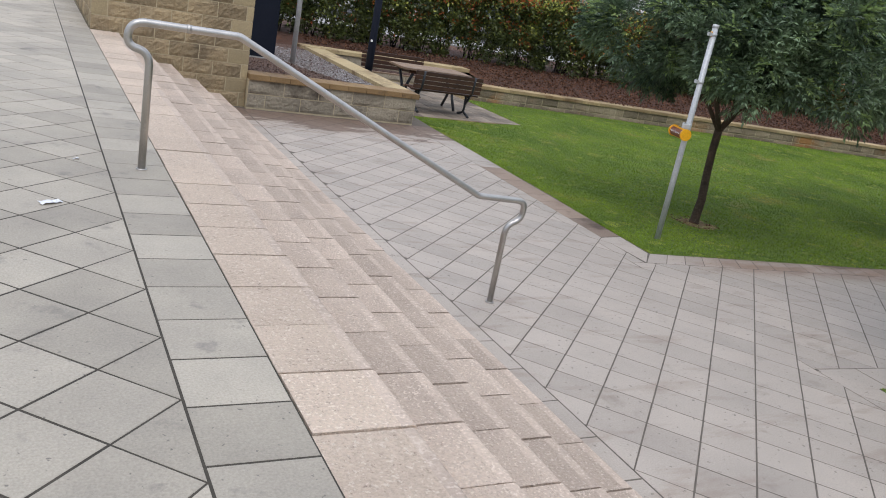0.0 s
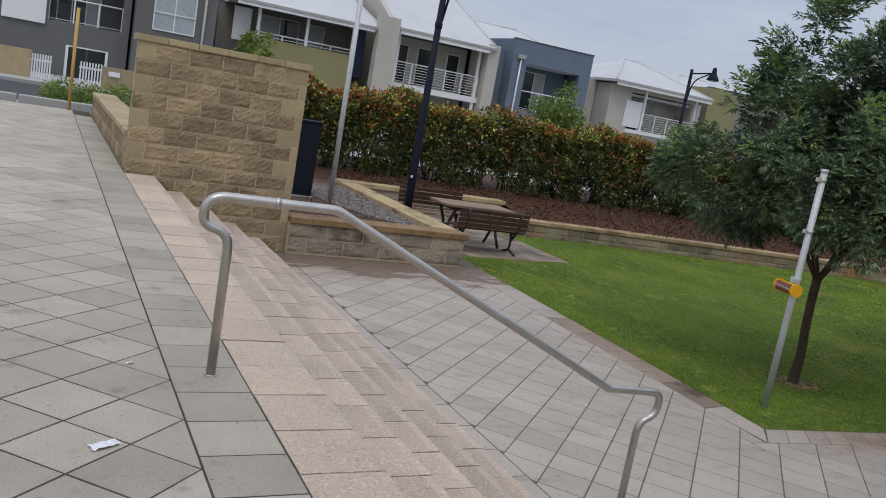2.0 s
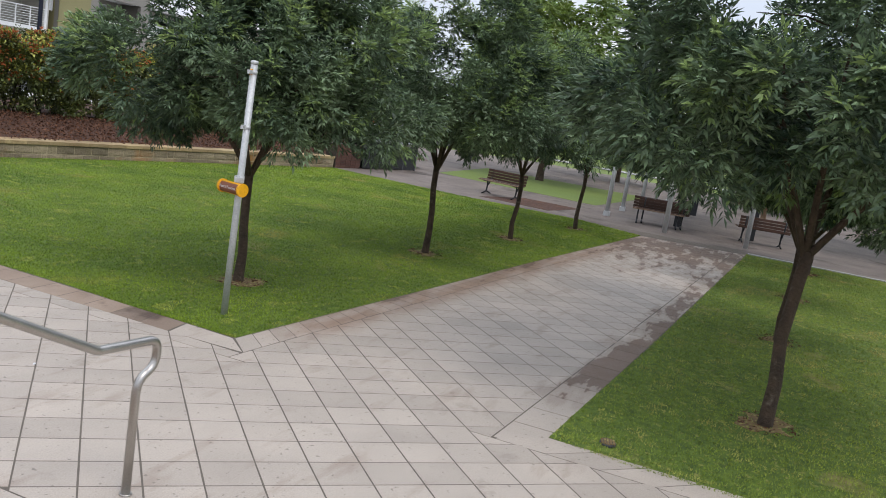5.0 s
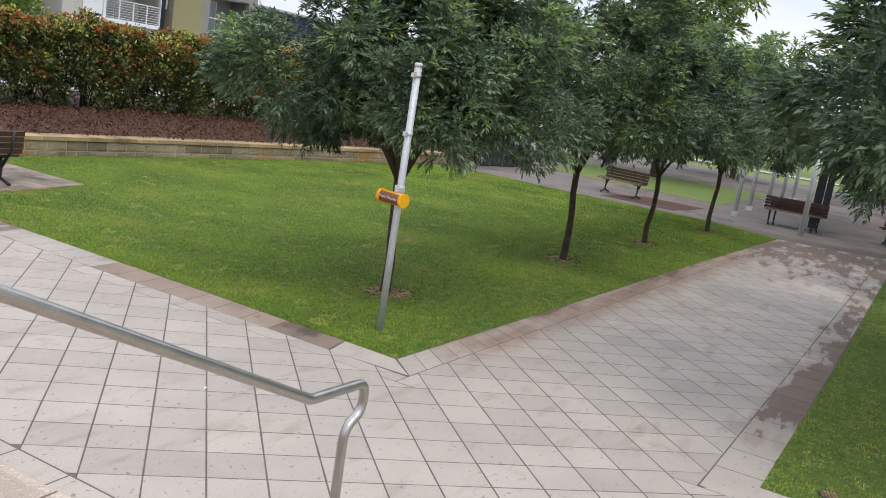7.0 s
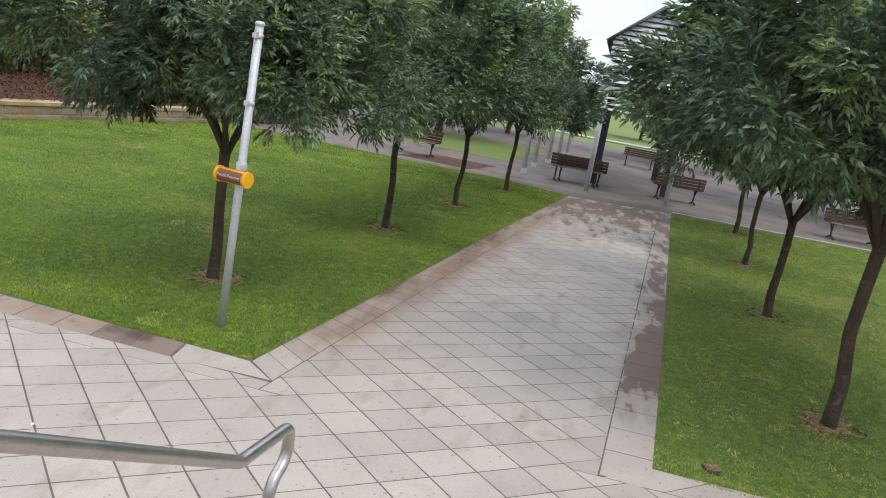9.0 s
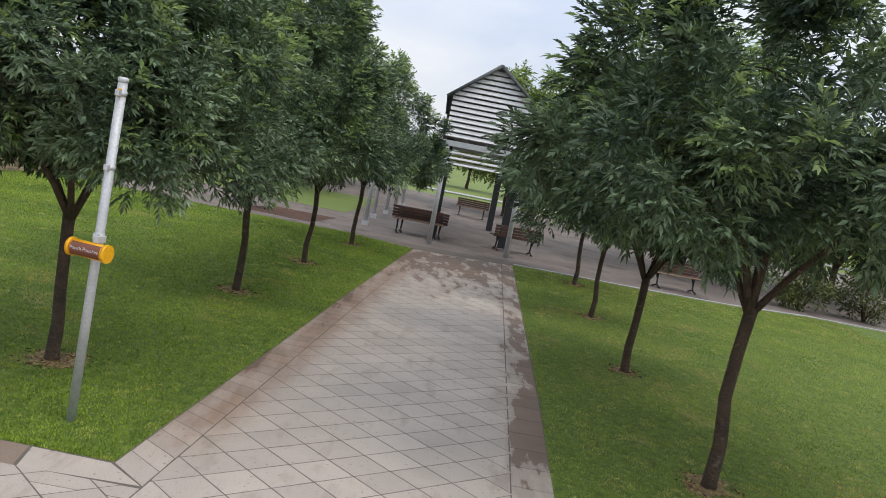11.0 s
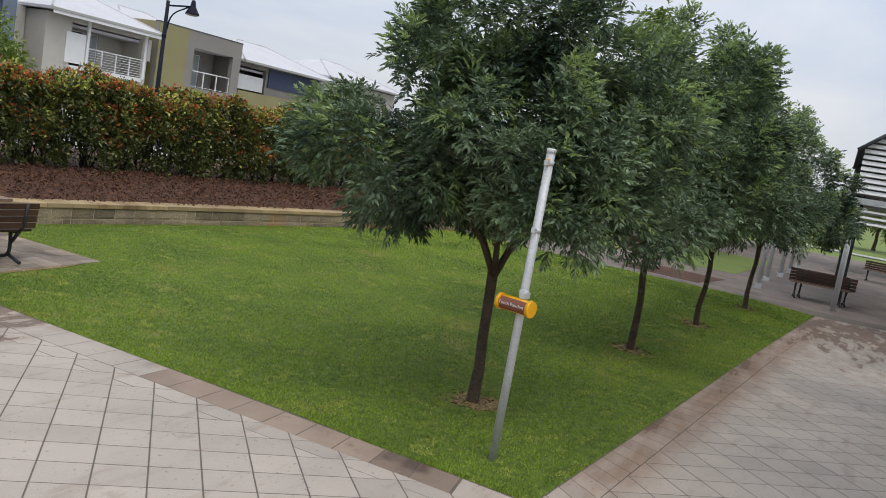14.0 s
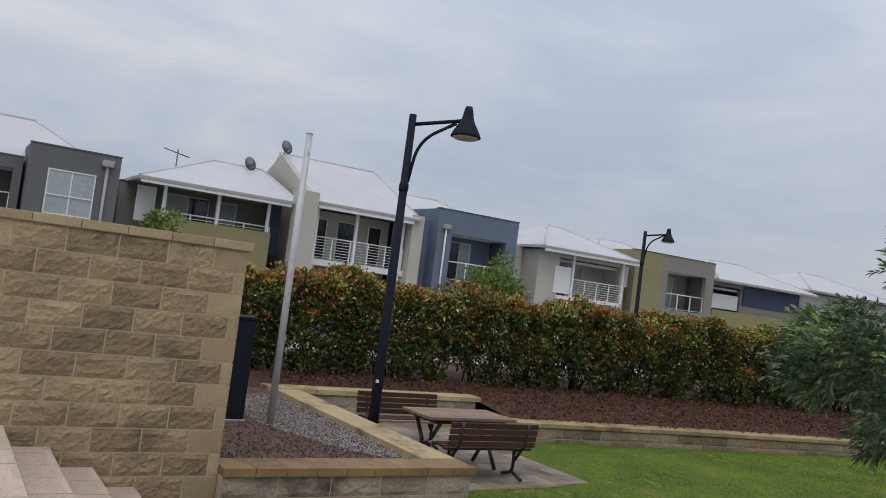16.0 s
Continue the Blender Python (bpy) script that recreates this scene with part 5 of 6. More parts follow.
def far_fixtures():
    brick = mat("dark_red_brick", (0.12, 0.055, 0.04), (0.085, 0.042, 0.032), 3, 0.9, 0.5, 60, vary=0.2)
    wall = thing("brick_pier", "low dark red brick pier ending the retaining wall", "wall", at=(20.3, 8.75, 0), turn=-10)
    part("core", box(bmesh.new(), 0.01, 0.012, -0.05, 1.19, 0.4, 0.69), JOINT, wall)
    data = done(box(bmesh.new(), 0.004, 0, 0.004, 0.226, 0.1, 0.072, 0.004), "brick", brick)
    for c in range(9):
        for k in range(5):
            piece("brick", data, wall, Matrix.Translation((0.01 + k * 0.23 + (0.02 if c % 2 else 0.0), 0, c * 0.077)))
    shed = thing("bin_enclosure", "dark panelled bin enclosure with a flat lid", "bin enclosure", at=(21.55, 8.5, 0), turn=-10)
    for k in range(4):
        part("panel", box(bmesh.new(), k * 0.72, 0, 0.02, k * 0.72 + 0.66, 0.04, 0.78, 0.006), IRON, shed)
        part("post", box(bmesh.new(), k * 0.72 + 0.665, -0.01, -0.02, k * 0.72 + 0.715, 0.05, 0.82, 0.004), DARKROOF, shed)
    part("lid", box(bmesh.new(), -0.05, -0.03, 0.822, 2.9, 0.7, 0.86, 0.006), DARKROOF, shed)
    part("back", box(bmesh.new(), 0, 0.64, 0.0, 2.86, 0.68, 0.82), IRON, shed)


# ---- houses across the street ----
HY, GROUND = 37.0, 0.62


def hx(x):
    return -0.35 + (x + 0.35) * 1.12


def hz(z):
    return 2.19 + (z - 2.19) * 1.12


def panel(x0, x1, z0, z1, y, thick, holes):
    """A wall with rectangular holes, as boxes butted round them."""
    bm = bmesh.new()
    xs = sorted({x0, x1, *[v for h in holes for v in (h[0], h[1])]})
    zs = sorted({z0, z1, *[v for h in holes for v in (h[2], h[3])]})
    for a, b in zip(xs, xs[1:]):
        start = None
        for c, d in [*zip(zs, zs[1:]), (None, None)]:
            free = c is not None and not any(h[0] <= a and b <= h[1] and h[2] <= c and d <= h[3] for h in holes)
            if free and start is None:
                start = c
            if start is not None and not free:
                stop = c if c is not None else zs[-1]
                box(bm, a, y, start, b, y + thick, stop)
                start = None
    bmesh.ops.remove_doubles(bm, verts=bm.verts, dist=0.0005)
    return bm


def window(ob, x0, x1, z0, z1, y, panes=2, glass=None, frame_m=None, bar=False):
    w = part("window", panel(x0, x1, z0, z1, y, 0.07, [(x0 + 0.05 + k * (x1 - x0 - 0.05) / panes, x0 + (k + 1) * (x1 - x0 - 0.05) / panes, z0 + 0.05, z1 - 0.05) for k in range(panes)]), frame_m or WHITE, ob)
    for k in range(panes):
        a, b = x0 + 0.05 + k * (x1 - x0 - 0.05) / panes, x0 + (k + 1) * (x1 - x0 - 0.05) / panes
        part("pane", box(bmesh.new(), a, y + 0.03, z0 + 0.05, b, y + 0.045, z1 - 0.05), (glass or [GLASS])[k % len(glass or [GLASS])], w)
    if bar:
        part("bar", box(bmesh.new(), x0, y - 0.03, z0 + (z1 - z0) * 0.42, x1, y - 0.005, z0 + (z1 - z0) * 0.42 + 0.05), WHITE, w)


def railing(ob, x0, x1, z0, z1, y, bars=7, posts=3, upright=False):
    r = part("balustrade", tube(bmesh.new(), [(x0, y, z1), (x1, y, z1)], 0.035, 6), WHITE, ob)
    for k in range(posts + 1):
        x = x0 + (x1 - x0) * k / posts
        part("baluster", box(bmesh.new(), x - 0.03, y - 0.03, z0, x + 0.03, y + 0.03, z1), WHITE, r)
    for k in range(bars):
        z = z0 + 0.08 + (z1 - z0 - 0.08) * k / max(1, bars)
        part("wire", tube(bmesh.new(), [(x0, y, z), (x1, y, z)], 0.016, 5), WHITE, r)


def hip_roof(ob, x0, x1, y0, y1, eave, ridge, r0, r1, m=None, over=0.4, material=None):
    """A hipped roof with thickness: the ridge runs from x = r0 to r1."""
    bm = bmesh.new()
    x0, x1, y0, y1 = x0 - over, x1 + over, y0 - over, y1 + over
    ym = (y0 + y1) / 2
    a = [bm.verts.new(p) for p in ((x0, y0, eave), (x1, y0, eave), (x1, y1, eave), (x0, y1, eave))]
    t = [bm.verts.new((r0, ym, ridge)), bm.verts.new((r1, ym, ridge))]
    low = [bm.verts.new((v.co.x, v.co.y, eave - 0.14)) for v in a]
    bm.faces.new((a[0], a[1], t[1], t[0])), bm.faces.new((a[2], a[3], t[0], t[1])), bm.faces.new((a[1], a[2], t[1])), bm.faces.new((a[3], a[0], t[0]))
    for k in range(4):
        bm.faces.new((low[k], low[(k + 1) % 4], a[(k + 1) % 4], a[k]))
    bm.faces.new(low[::-1])
    roof = part("roof", bm, material or ROOF, ob)
    part("gutter", box(bmesh.new(), x0, y0 - 0.12, eave - 0.16, x1, y0 - 0.005, eave - 0.02, 0.02), m or CONCRETE, roof)
    for p, q in ((a0, b0) for a0, b0 in (((r0, ym, ridge), (r1, ym, ridge)), ((x0, y0, eave), (r0, ym, ridge)), ((x1, y0, eave), (r1, ym, ridge)))):
        part("ridge_cap", tube(bmesh.new(), [p, q], 0.06, 6), ROOF, roof)


def dish(x, y, z):
    ob = thing("satellite_dish", "grey satellite dish on a house roof", "satellite dish", "satellite dishes", (x, y, z))
    prof = [(0.02, 0.0), (0.15, -0.02), (0.28, -0.06), (0.36, -0.11), (0.37, -0.10), (0.28, -0.04), (0.02, 0.02)]
    part("reflector", tube(bmesh.new(), [(-d * 0.4, d, 0.5 - d * 0.3) for _, d in prof], [r for r, _ in prof], 20), DISHGREY, ob)
    part("mast", tube(bmesh.new(), [(0, 0.05, -0.3), (0, 0.08, 0.5)], 0.03, 8), GALV, ob)
    part("feed_arm", tube(bmesh.new(), [(0, 0.0, 0.2), (0.1, -0.5, 0.35)], 0.015, 6), GALV, ob)


def box_house(name_label, x0, x1, top, wall_m, hole, rail=True, left_m=None, y=HY, doors=True, deep=9.0):
    """A flat-fronted house: one wall with a recessed balcony hole (x0, x1, z0, z1) upstairs."""
    ob = thing("house", name_label, "house", "houses across the street")
    holes = [hole] if hole else []
    part("wall", panel(x0, x1, GROUND - 0.3, top, y, 0.3, holes), wall_m, ob)
    part("side_wall", box(bmesh.new(), x0, y + 0.3, GROUND - 0.3, x0 + 0.25, y + deep, top), left_m or wall_m, ob)
    part("side_wall", box(bmesh.new(), x1 - 0.25, y + 0.3, GROUND - 0.3, x1, y + deep, top), wall_m, ob)
    part("back_wall", box(bmesh.new(), x0 + 0.25, y + deep - 0.25, GROUND - 0.3, x1 - 0.25, y + deep, top), wall_m, ob)
    part("flat_roof", box(bmesh.new(), x0 + 0.25, y + 0.3, top - 0.5, x1 - 0.25, y + deep - 0.25, top - 0.35), ROOF, ob)
    part("coping", box(bmesh.new(), x0 - 0.03, y - 0.03, top, x1 + 0.03, y + 0.33, top + 0.05), DARKROOF, ob)
    if hole:
        a, b, c, d = hole
        part("balcony_floor", box(bmesh.new(), a - 0.2, y + 0.3, c - 0.2, b + 0.2, y + 2.0, c), CONCRETE, ob)
        part("balcony_ceiling", box(bmesh.new(), a - 0.2, y + 0.3, d, b + 0.2, y + 2.0, d + 0.1), WHITE, ob)
        part("balcony_wall", panel(a - 0.2, b + 0.2, c, d, y + 1.8, 0.2, [(a + 0.3, a + 0.3 + (b - a) * 0.62, c, d - 0.25)]), wall_m, ob)
        window(ob, a + 0.3, a + 0.3 + (b - a) * 0.62, c, d - 0.25, y + 1.85, 3, [GLASS, GLASS, CURTAIN])
        if rail:
            railing(ob, a, b, c, c + 1.02, y + 0.12, 1, 3)
    return ob


def build_houses():
    grey, olive, cream, blue, taupe = wall_paint("grey_render", (0.145, 0.145, 0.142)), wall_paint("olive_render", (0.30, 0.27, 0.13)), wall_paint("cream_render", (0.52, 0.49, 0.43)), wall_paint("blue_grey_render", (0.15, 0.19, 0.255)), wall_paint("taupe_render", (0.27, 0.25, 0.225))
    navy = wall_paint("navy_render", (0.055, 0.07, 0.13))
    X, Z, y = hx, hz, HY
    # grey house with a tall window and a recessed entry
    a = box_house("dark grey rendered two-storey house with glass doors", X(-2.6), X(2.04), Z(5.2), grey, (X(-0.9), X(1.75), Z(2.95), Z(4.75)))
    part("door_surround", panel(X(-0.2), X(1.35), GROUND, Z(2.1), y - 0.05, 0.05, [(X(-0.1), X(1.25), GROUND, Z(2.05))]), WHITE, a)
    for p, q in ((-0.1, 0.55), (0.6, 1.25)):
        part("door", box(bmesh.new(), X(p), y - 0.04, GROUND, X(q), y - 0.005, Z(2.05)), GLASS, a)
    part("louvre_panel", box(bmesh.new(), X(-2.5), y - 0.12, Z(2.75), X(-1.0), y - 0.02, Z(3.95)), WHITE, a)
    hip_roof(a, X(-6.0), X(4.9), y + 1.6, y + 9, Z(5.3), Z(7.2), X(-2.5), X(2.57))
    b = box_house("dark grey rendered house bay with a large window", X(2.15), X(5.22), Z(5.74), grey, None, y=y - 0.8, deep=2.6)
    window(b, X(2.8), X(4.42), Z(3.3), Z(4.93), y - 0.87, 2, [CURTAIN, CURTAIN], bar=True)
    part("rain_head", box(bmesh.new(), X(4.55), y - 1.05, Z(5.32), X(4.95), y - 0.802, Z(5.55), 0.02), CONCRETE, b)
    part("downpipe", tube(bmesh.new(), [(X(4.75), y - 0.9, Z(5.35)), (X(4.75), y - 0.9, GROUND)], 0.06, 8), CONCRETE, b)
    # verandah house with an olive balcony wall
    c = box_house("two-storey house with a verandah and olive balcony wall", X(5.75), X(12.1), Z(5.15), taupe, None, y=y + 2.2)
    window(c, X(7.6), X(9.4), Z(3.3), Z(4.95), y + 2.12, 2, [CURTAIN, GLASS])
    window(c, X(9.7), X(10.6), Z(3.3), Z(4.95), y + 2.12, 1, [CURTAIN])
    part("balcony_wall", box(bmesh.new(), X(6.7), y - 0.1, GROUND - 0.3, X(11.55), y + 0.15, Z(3.85)), olive, c)
    part("balcony_floor", box(bmesh.new(), X(6.7), y + 0.15, Z(2.9), X(11.55), y + 2.2, Z(3.1)), CONCRETE, c)
    part("entry_panel", box(bmesh.new(), X(11.56), y + 0.8, Z(2.95), X(12.2), y + 1.0, Z(5.1)), navy, c)
    for x in (7.1, 9.24, 11.37):
        part("verandah_post", box(bmesh.new(), X(x) - 0.07, y - 0.07, Z(3.85), X(x) + 0.07, y + 0.07, Z(5.2)), WHITE, c)
    part("shutter", box(bmesh.new(), X(6.2), y + 0.9, Z(3.6), X(6.95), y + 0.95, Z(5.0)), WHITE, c)
    railing(c, X(7.1), X(11.5), Z(3.86), Z(4.08), y + 0.02, 1, 4)
    hip_roof(c, X(6.3), X(12.1), y - 0.3, y + 10, Z(5.28), Z(6.95), X(10.0), X(12.3))
    part("fascia", box(bmesh.new(), X(6.0), y - 0.78, Z(5.02), X(12.1), y - 0.71, Z(5.16), 0.004), WHITE, c)
    # cream house with a parapet wall and white balcony
    d = box_house("cream rendered two-storey house with white balcony rails", X(13.4), X(18.0), Z(5.3), cream, None, y=y + 1.9)
    for p, q in ((13.8, 14.8), (15.3, 16.2), (16.9, 17.6)):
        window(d, X(p), X(q), Z(3.1), Z(4.95), y + 1.82, 1, [GLASS])
    part("balcony_floor", box(bmesh.new(), X(13.42), y - 0.2, Z(2.78), X(18.0), y + 1.9, Z(3.05)), WHITE, d)
    for x in (13.55, 15.45, 17.8):
        part("verandah_post", box(bmesh.new(), X(x) - 0.07, y - 0.15, GROUND - 0.2, X(x) + 0.07, y, Z(5.3)), WHITE, d)
    railing(d, X(13.5), X(17.9), Z(3.08), Z(4.02), y - 0.1, 7, 5)
    hip_roof(d, X(13.6), X(18.0), y - 0.3, y + 9, Z(5.5), Z(7.85), X(12.9), X(17.9))
    part("fascia", box(bmesh.new(), X(13.3), y - 0.78, Z(5.2), X(18.0), y - 0.71, Z(5.36), 0.004), WHITE, d)
    fin = part("parapet_wall", slab(bmesh.new(), [(X(12.2), y - 1.1), (X(13.15), y - 1.1), (X(13.15), y - 0.5), (X(12.2), y - 0.5)], GROUND - 0.3, Z(5.8)), cream, d)
    bm = bmesh.new()
    prof = [(y - 0.5, GROUND), (y + 8, GROUND), (y + 8, Z(6.3)), (y + 3.7, Z(7.7)), (y - 0.5, Z(5.8))]
    lo, hi = [bm.verts.new((X(12.8), p, q)) for p, q in prof], [bm.verts.new((X(13.05), p, q)) for p, q in prof]
    for k in range(5):
        bm.faces.new((lo[k], lo[(k + 1) % 5], hi[(k + 1) % 5], hi[k]))
    bm.faces.new(lo), bm.faces.new(hi)
    part("party_wall", bm, cream, d)
    part("end_pillar", box(bmesh.new(), X(18.02), y - 0.6, GROUND - 0.3, X(18.62), y + 1.5, Z(5.65)), cream, d)
    # blue house
    e = box_house("blue-grey rendered house with a recessed balcony", X(19.55), X(24.2), Z(6.22), blue, (X(20.35), X(23.55), Z(2.9), Z(5.12)), y=y - 0.3)
    part("side_bay", box(bmesh.new(), X(18.64), y + 0.6, GROUND - 0.3, X(19.54), y + 8, Z(5.65)), blue, e)
    part("rain_head", box(bmesh.new(), X(19.75), y - 0.52, Z(5.3), X(20.15), y - 0.302, Z(5.5), 0.02), CONCRETE, e)
    part("downpipe", tube(bmesh.new(), [(X(19.95), y - 0.4, Z(5.35)), (X(19.95), y - 0.4, GROUND)], 0.05, 8), WHITE, e)
    hip_roof(e, X(18.6), X(24.0), y + 2.5, y + 9.5, Z(5.95), Z(7.25), X(19.0), X(22.6))
    # cream house with a corner balcony
    f = box_house("cream rendered house with a white corner balcony", X(25.9), X(32.0), Z(5.15), cream, (X(27.3), X(31.6), Z(2.9), Z(4.9)), rail=False)
    part("side_wing", box(bmesh.new(), X(24.35), y + 1.5, GROUND - 0.3, X(25.85), y + 7, Z(5.2)), cream, f)
    railing(f, X(28.25), X(31.7), Z(2.94), Z(3.86), y - 0.05, 7, 4)
    for x in (28.2, 31.75):
        part("verandah_post", box(bmesh.new(), X(x) - 0.08, y - 0.12, Z(2.9), X(x) + 0.08, y - 0.005, Z(5.2)), WHITE, f)
    part("shutter", box(bmesh.new(), X(27.0), y - 0.06, Z(3.05), X(28.1), y - 0.005, Z(4.45)), WHITE, f)
    part("balcony_edge", box(bmesh.new(), X(27.2), y - 0.2, Z(2.75), X(31.6), y - 0.005, Z(2.94)), WHITE, f)
    hip_roof(f, X(26.0), X(32.0), y - 0.3, y + 9, Z(5.35), Z(6.9), X(29.3), X(30.2))
    part("fascia", box(bmesh.new(), X(25.7), y - 0.78, Z(5.07), X(32.3), y - 0.71, Z(5.22), 0.004), WHITE, f)
    # olive and grey house
    g = box_house("olive and grey rendered house with a balcony", X(32.6), X(39.2), Z(6.05), taupe, (X(35.3), X(38.5), Z(3.0), Z(5.15)), left_m=olive)
    part("olive_face", box(bmesh.new(), X(32.6), y - 0.05, GROUND - 0.3, X(34.7), y - 0.002, Z(6.0)), olive, g)
    part("shutter", box(bmesh.new(), X(32.1), y + 0.4, Z(3.9), X(32.55), y + 0.45, Z(5.0)), WHITE, g)
    hip_roof(g, X(33.6), X(40.0), y + 4.0, y + 12, Z(5.7), Z(7.1), X(36.2), X(38.2))
    # last houses of the row
    h = box_house("house with navy upper wall and olive base", X(39.6), X(48.5), Z(5.1), taupe, (X(39.9), X(42.6), Z(3.4), Z(4.9)), y=y + 0.8, rail=False)
    part("navy_panel", box(bmesh.new(), X(42.8), y + 0.7, Z(3.9), X(48.4), y + 0.795, Z(5.05)), navy, h)
    part("olive_base", box(bmesh.new(), X(39.8), y + 0.5, GROUND, X(47.0), y + 0.69, Z(3.4)), olive, h)
    part("shutter", box(bmesh.new(), X(40.1), y + 0.9, Z(3.5), X(42.5), y + 0.96, Z(4.4)), WHITE, h)
    hip_roof(h, X(39.9), X(49.0), y + 0.4, y + 9, Z(5.25), Z(6.75), X(43.5), X(46.5))
    i = box_house("distant house with a white roof", X(50.5), X(61), Z(5.5), cream, None, y=y + 2)
    hip_roof(i, X(50.5), X(61), y + 1.6, y + 10, Z(5.7), Z(7.2), X(54.5), X(57))
    dish(X(11.5), y + 4.4, Z(6.6)), dish(X(12.95), y + 3.8, Z(7.62)), dish(X(24.9), y + 1.8, Z(5.2) + 0.28)
    ant = thing("roof_antenna", "thin metal television antenna on a roof", "antenna", at=(X(8.3), y + 4.6, Z(6.3)))
    part("mast", tube(bmesh.new(), [(0, 0, -0.5), (0, 0, 0.9)], 0.035, 6), DISHGREY, ant)
    part("boom", tube(bmesh.new(), [(-0.7, 0, 0.85), (0.6, 0, 0.6)], 0.028, 6), DISHGREY, ant)
    for k in range(5):
        part("rod", tube(bmesh.new(), [(-0.6 + k * 0.26, -0.3, 0.83 - k * 0.05), (-0.6 + k * 0.26, 0.3, 0.83 - k * 0.05)], 0.012, 5), DISHGREY, ant)


# ---- build: structure ----
def bank_z(x, y):
    return 0.33 + 0.27 * max(0.0, min(1.0, (y - (10.5 - 0.13 * max(0, x - 8))) / 2.4))


build_ground_bed = build_ground()
build_walls()
build_steps()
terrace = sheet("terrace_upper", [(-40, -14), (0, -14), (0, 16), (-40, 16)], TOP - 0.0011, 0.85, JOINT, "upper terrace of grey pavers with dark sand joints", "paving")
solid("street_ground", box(bmesh.new(), -60, 16, -0.1, 90, 60, GROUND), ASPHALT, "asphalt street in front of the houses", "road")
solid("footpath", box(bmesh.new(), -20, 16.02, -0.1, 90, 18.6, GROUND + 0.06, 0.01), CONCRETE, "pale concrete footpath behind the hedge", "pavement")
solid("footpath", box(bmesh.new(), -60, 28, -0.1, 90, HY - 0.4, GROUND + 0.12, 0.01), CONCRETE, "pale concrete footpath with a kerb along the street", "pavement")
bank("mulch_bank", [[(x, 10.6 - 0.135 * max(0, x - 8.5), 0.30), (x, float(hedge_y(x)), 0.56), (x, float(hedge_y(x)) + 1.6, GROUND + 0.02), (x, 17, GROUND + 0.02)] for x in np.linspace(8.25, 26, 24)], MULCH, "sloping bed of brown bark mulch under the hedge")
bank("mulch_bank", [[(x, 12.04, 0.42), (x, float(hedge_y(x)), 0.56), (x, 14.6, GROUND + 0.02), (x, 17, GROUND + 0.02)] for x in np.linspace(2.0, 8.25, 8)], MULCH, "sloping bed of brown bark mulch under the hedge")
bank("planter_bed", [[(x, 7.03, 0.40), (x, 9, 0.43), (x, 12.03, 0.44)] for x in np.linspace(0.42, 4.45, 6)], BEDMULCH, "planter bed of brown mulch and pale gravel")
bank("planter_bed", [[(x, 12.04, 0.43), (x, 13.2, 0.5), (x, 17, GROUND + 0.02)] for x in np.linspace(0.42, 2.0, 3)], MULCH, "planter bed of brown mulch behind the wall")
sheet("table_pad", [(4.76, 7.62), (5.0, 7.62), (6.79, 7.74), (7.5, 7.96), (7.52, 10.4), (8.2, 10.42), (8.2, 11.74), (4.76, 11.74)], 0.003, 0.06, LITTER, "paved pad under the picnic table", "paving")

# ---- build: things ----
handrail()
dispenser_pole()
street_lamp((4.9, 9.34, 0), -38, 0.0, 4.58)
street_lamp((18.0, 17.9, 0), -25, GROUND + 0.04, 4.93)
mast = thing("flag_pole", "plain galvanised steel mast in the planter", "pole", at=(3.41, 9.155, 0.40))
part("post", tube(bmesh.new(), [(0, 0, 0), (0, 0, 1.8), (0, 0, 3.58)], [0.045, 0.043, 0.04], 14), GALV, mast)
part("cap", tube(bmesh.new(), [(0, 0, 3.575), (0, 0, 3.60)], [0.043, 0.03], 14), GALV, mast)
cabinet()
bench((5.89, 7.96, 0.008), 0, wide=1.32, high=0.75)
bench((5.72, 10.2, 0.008), 180, wide=1.32, high=0.75)
picnic_table((5.9, 8.82, 0.008), 0)
pavilion()
pergola_posts()
bench((21.75, -0.42, 0), -82, wide=1.35)
bench((22.0, -0.25, 0), 98, wide=1.35)
bench((21.9, -2.98, 0), -78, wide=1.3)
bench((21.6, 3.95, 0), 75, wide=1.3)
bench((33.0, -2.2, 0), 80, wide=1.3)
bench((20.75, -6.9, 0), 100, wide=1.3)
build_houses()
street_side()
far_fixtures()

# ---- build: planting ----
TREES = ((6.58, 2.2), (10.58, 1.7), (13.83, 1.36), (17.4, 0.94), (6.46, -3.2), (10.1, -3.32), (13.85, -3.58), (17.77, -3.93))
forms = [tree("tree", "young ash tree with narrow grey-green leaves on the lawn", 11, 4.14, 1.85, 1.2, [LEAF, LITLEAF], spires=7, foot=0.46, sprigs=1800, slim=(-0.86, -0.5, 0.55)),
         tree("tree", "young ash tree with narrow grey-green leaves on the lawn", 12, 4.4, 1.75, 1.3, [LEAF, LITLEAF], trunk_r=0.048),
         tree("tree", "slim young ash tree with narrow leaves on the lawn", 13, 3.75, 1.5, 1.25, [LEAF, LITLEAF], trunk_r=0.045, sprigs=1250)]
for k, (x, y) in enumerate(TREES):
    f = forms[(0, 1, 2, 1, 1, 0, 2, 1)[k]]
    spin = (0, 40, 80, 190, 250, 130, 200, 310)[k]
    if k < 3:
        f.matrix_basis = pose(x, y, 0, 0, 0, spin)
    else:
        copy_thing(f, pose(x, y, 0, 0, 0, spin) @ Matrix.Diagonal((1.17, 1.17, 1.15, 1.0) if k == 4 else (0.97 + 0.02 * (k % 3),) * 3 + (1.0,)))
    tree_bare(x, y)
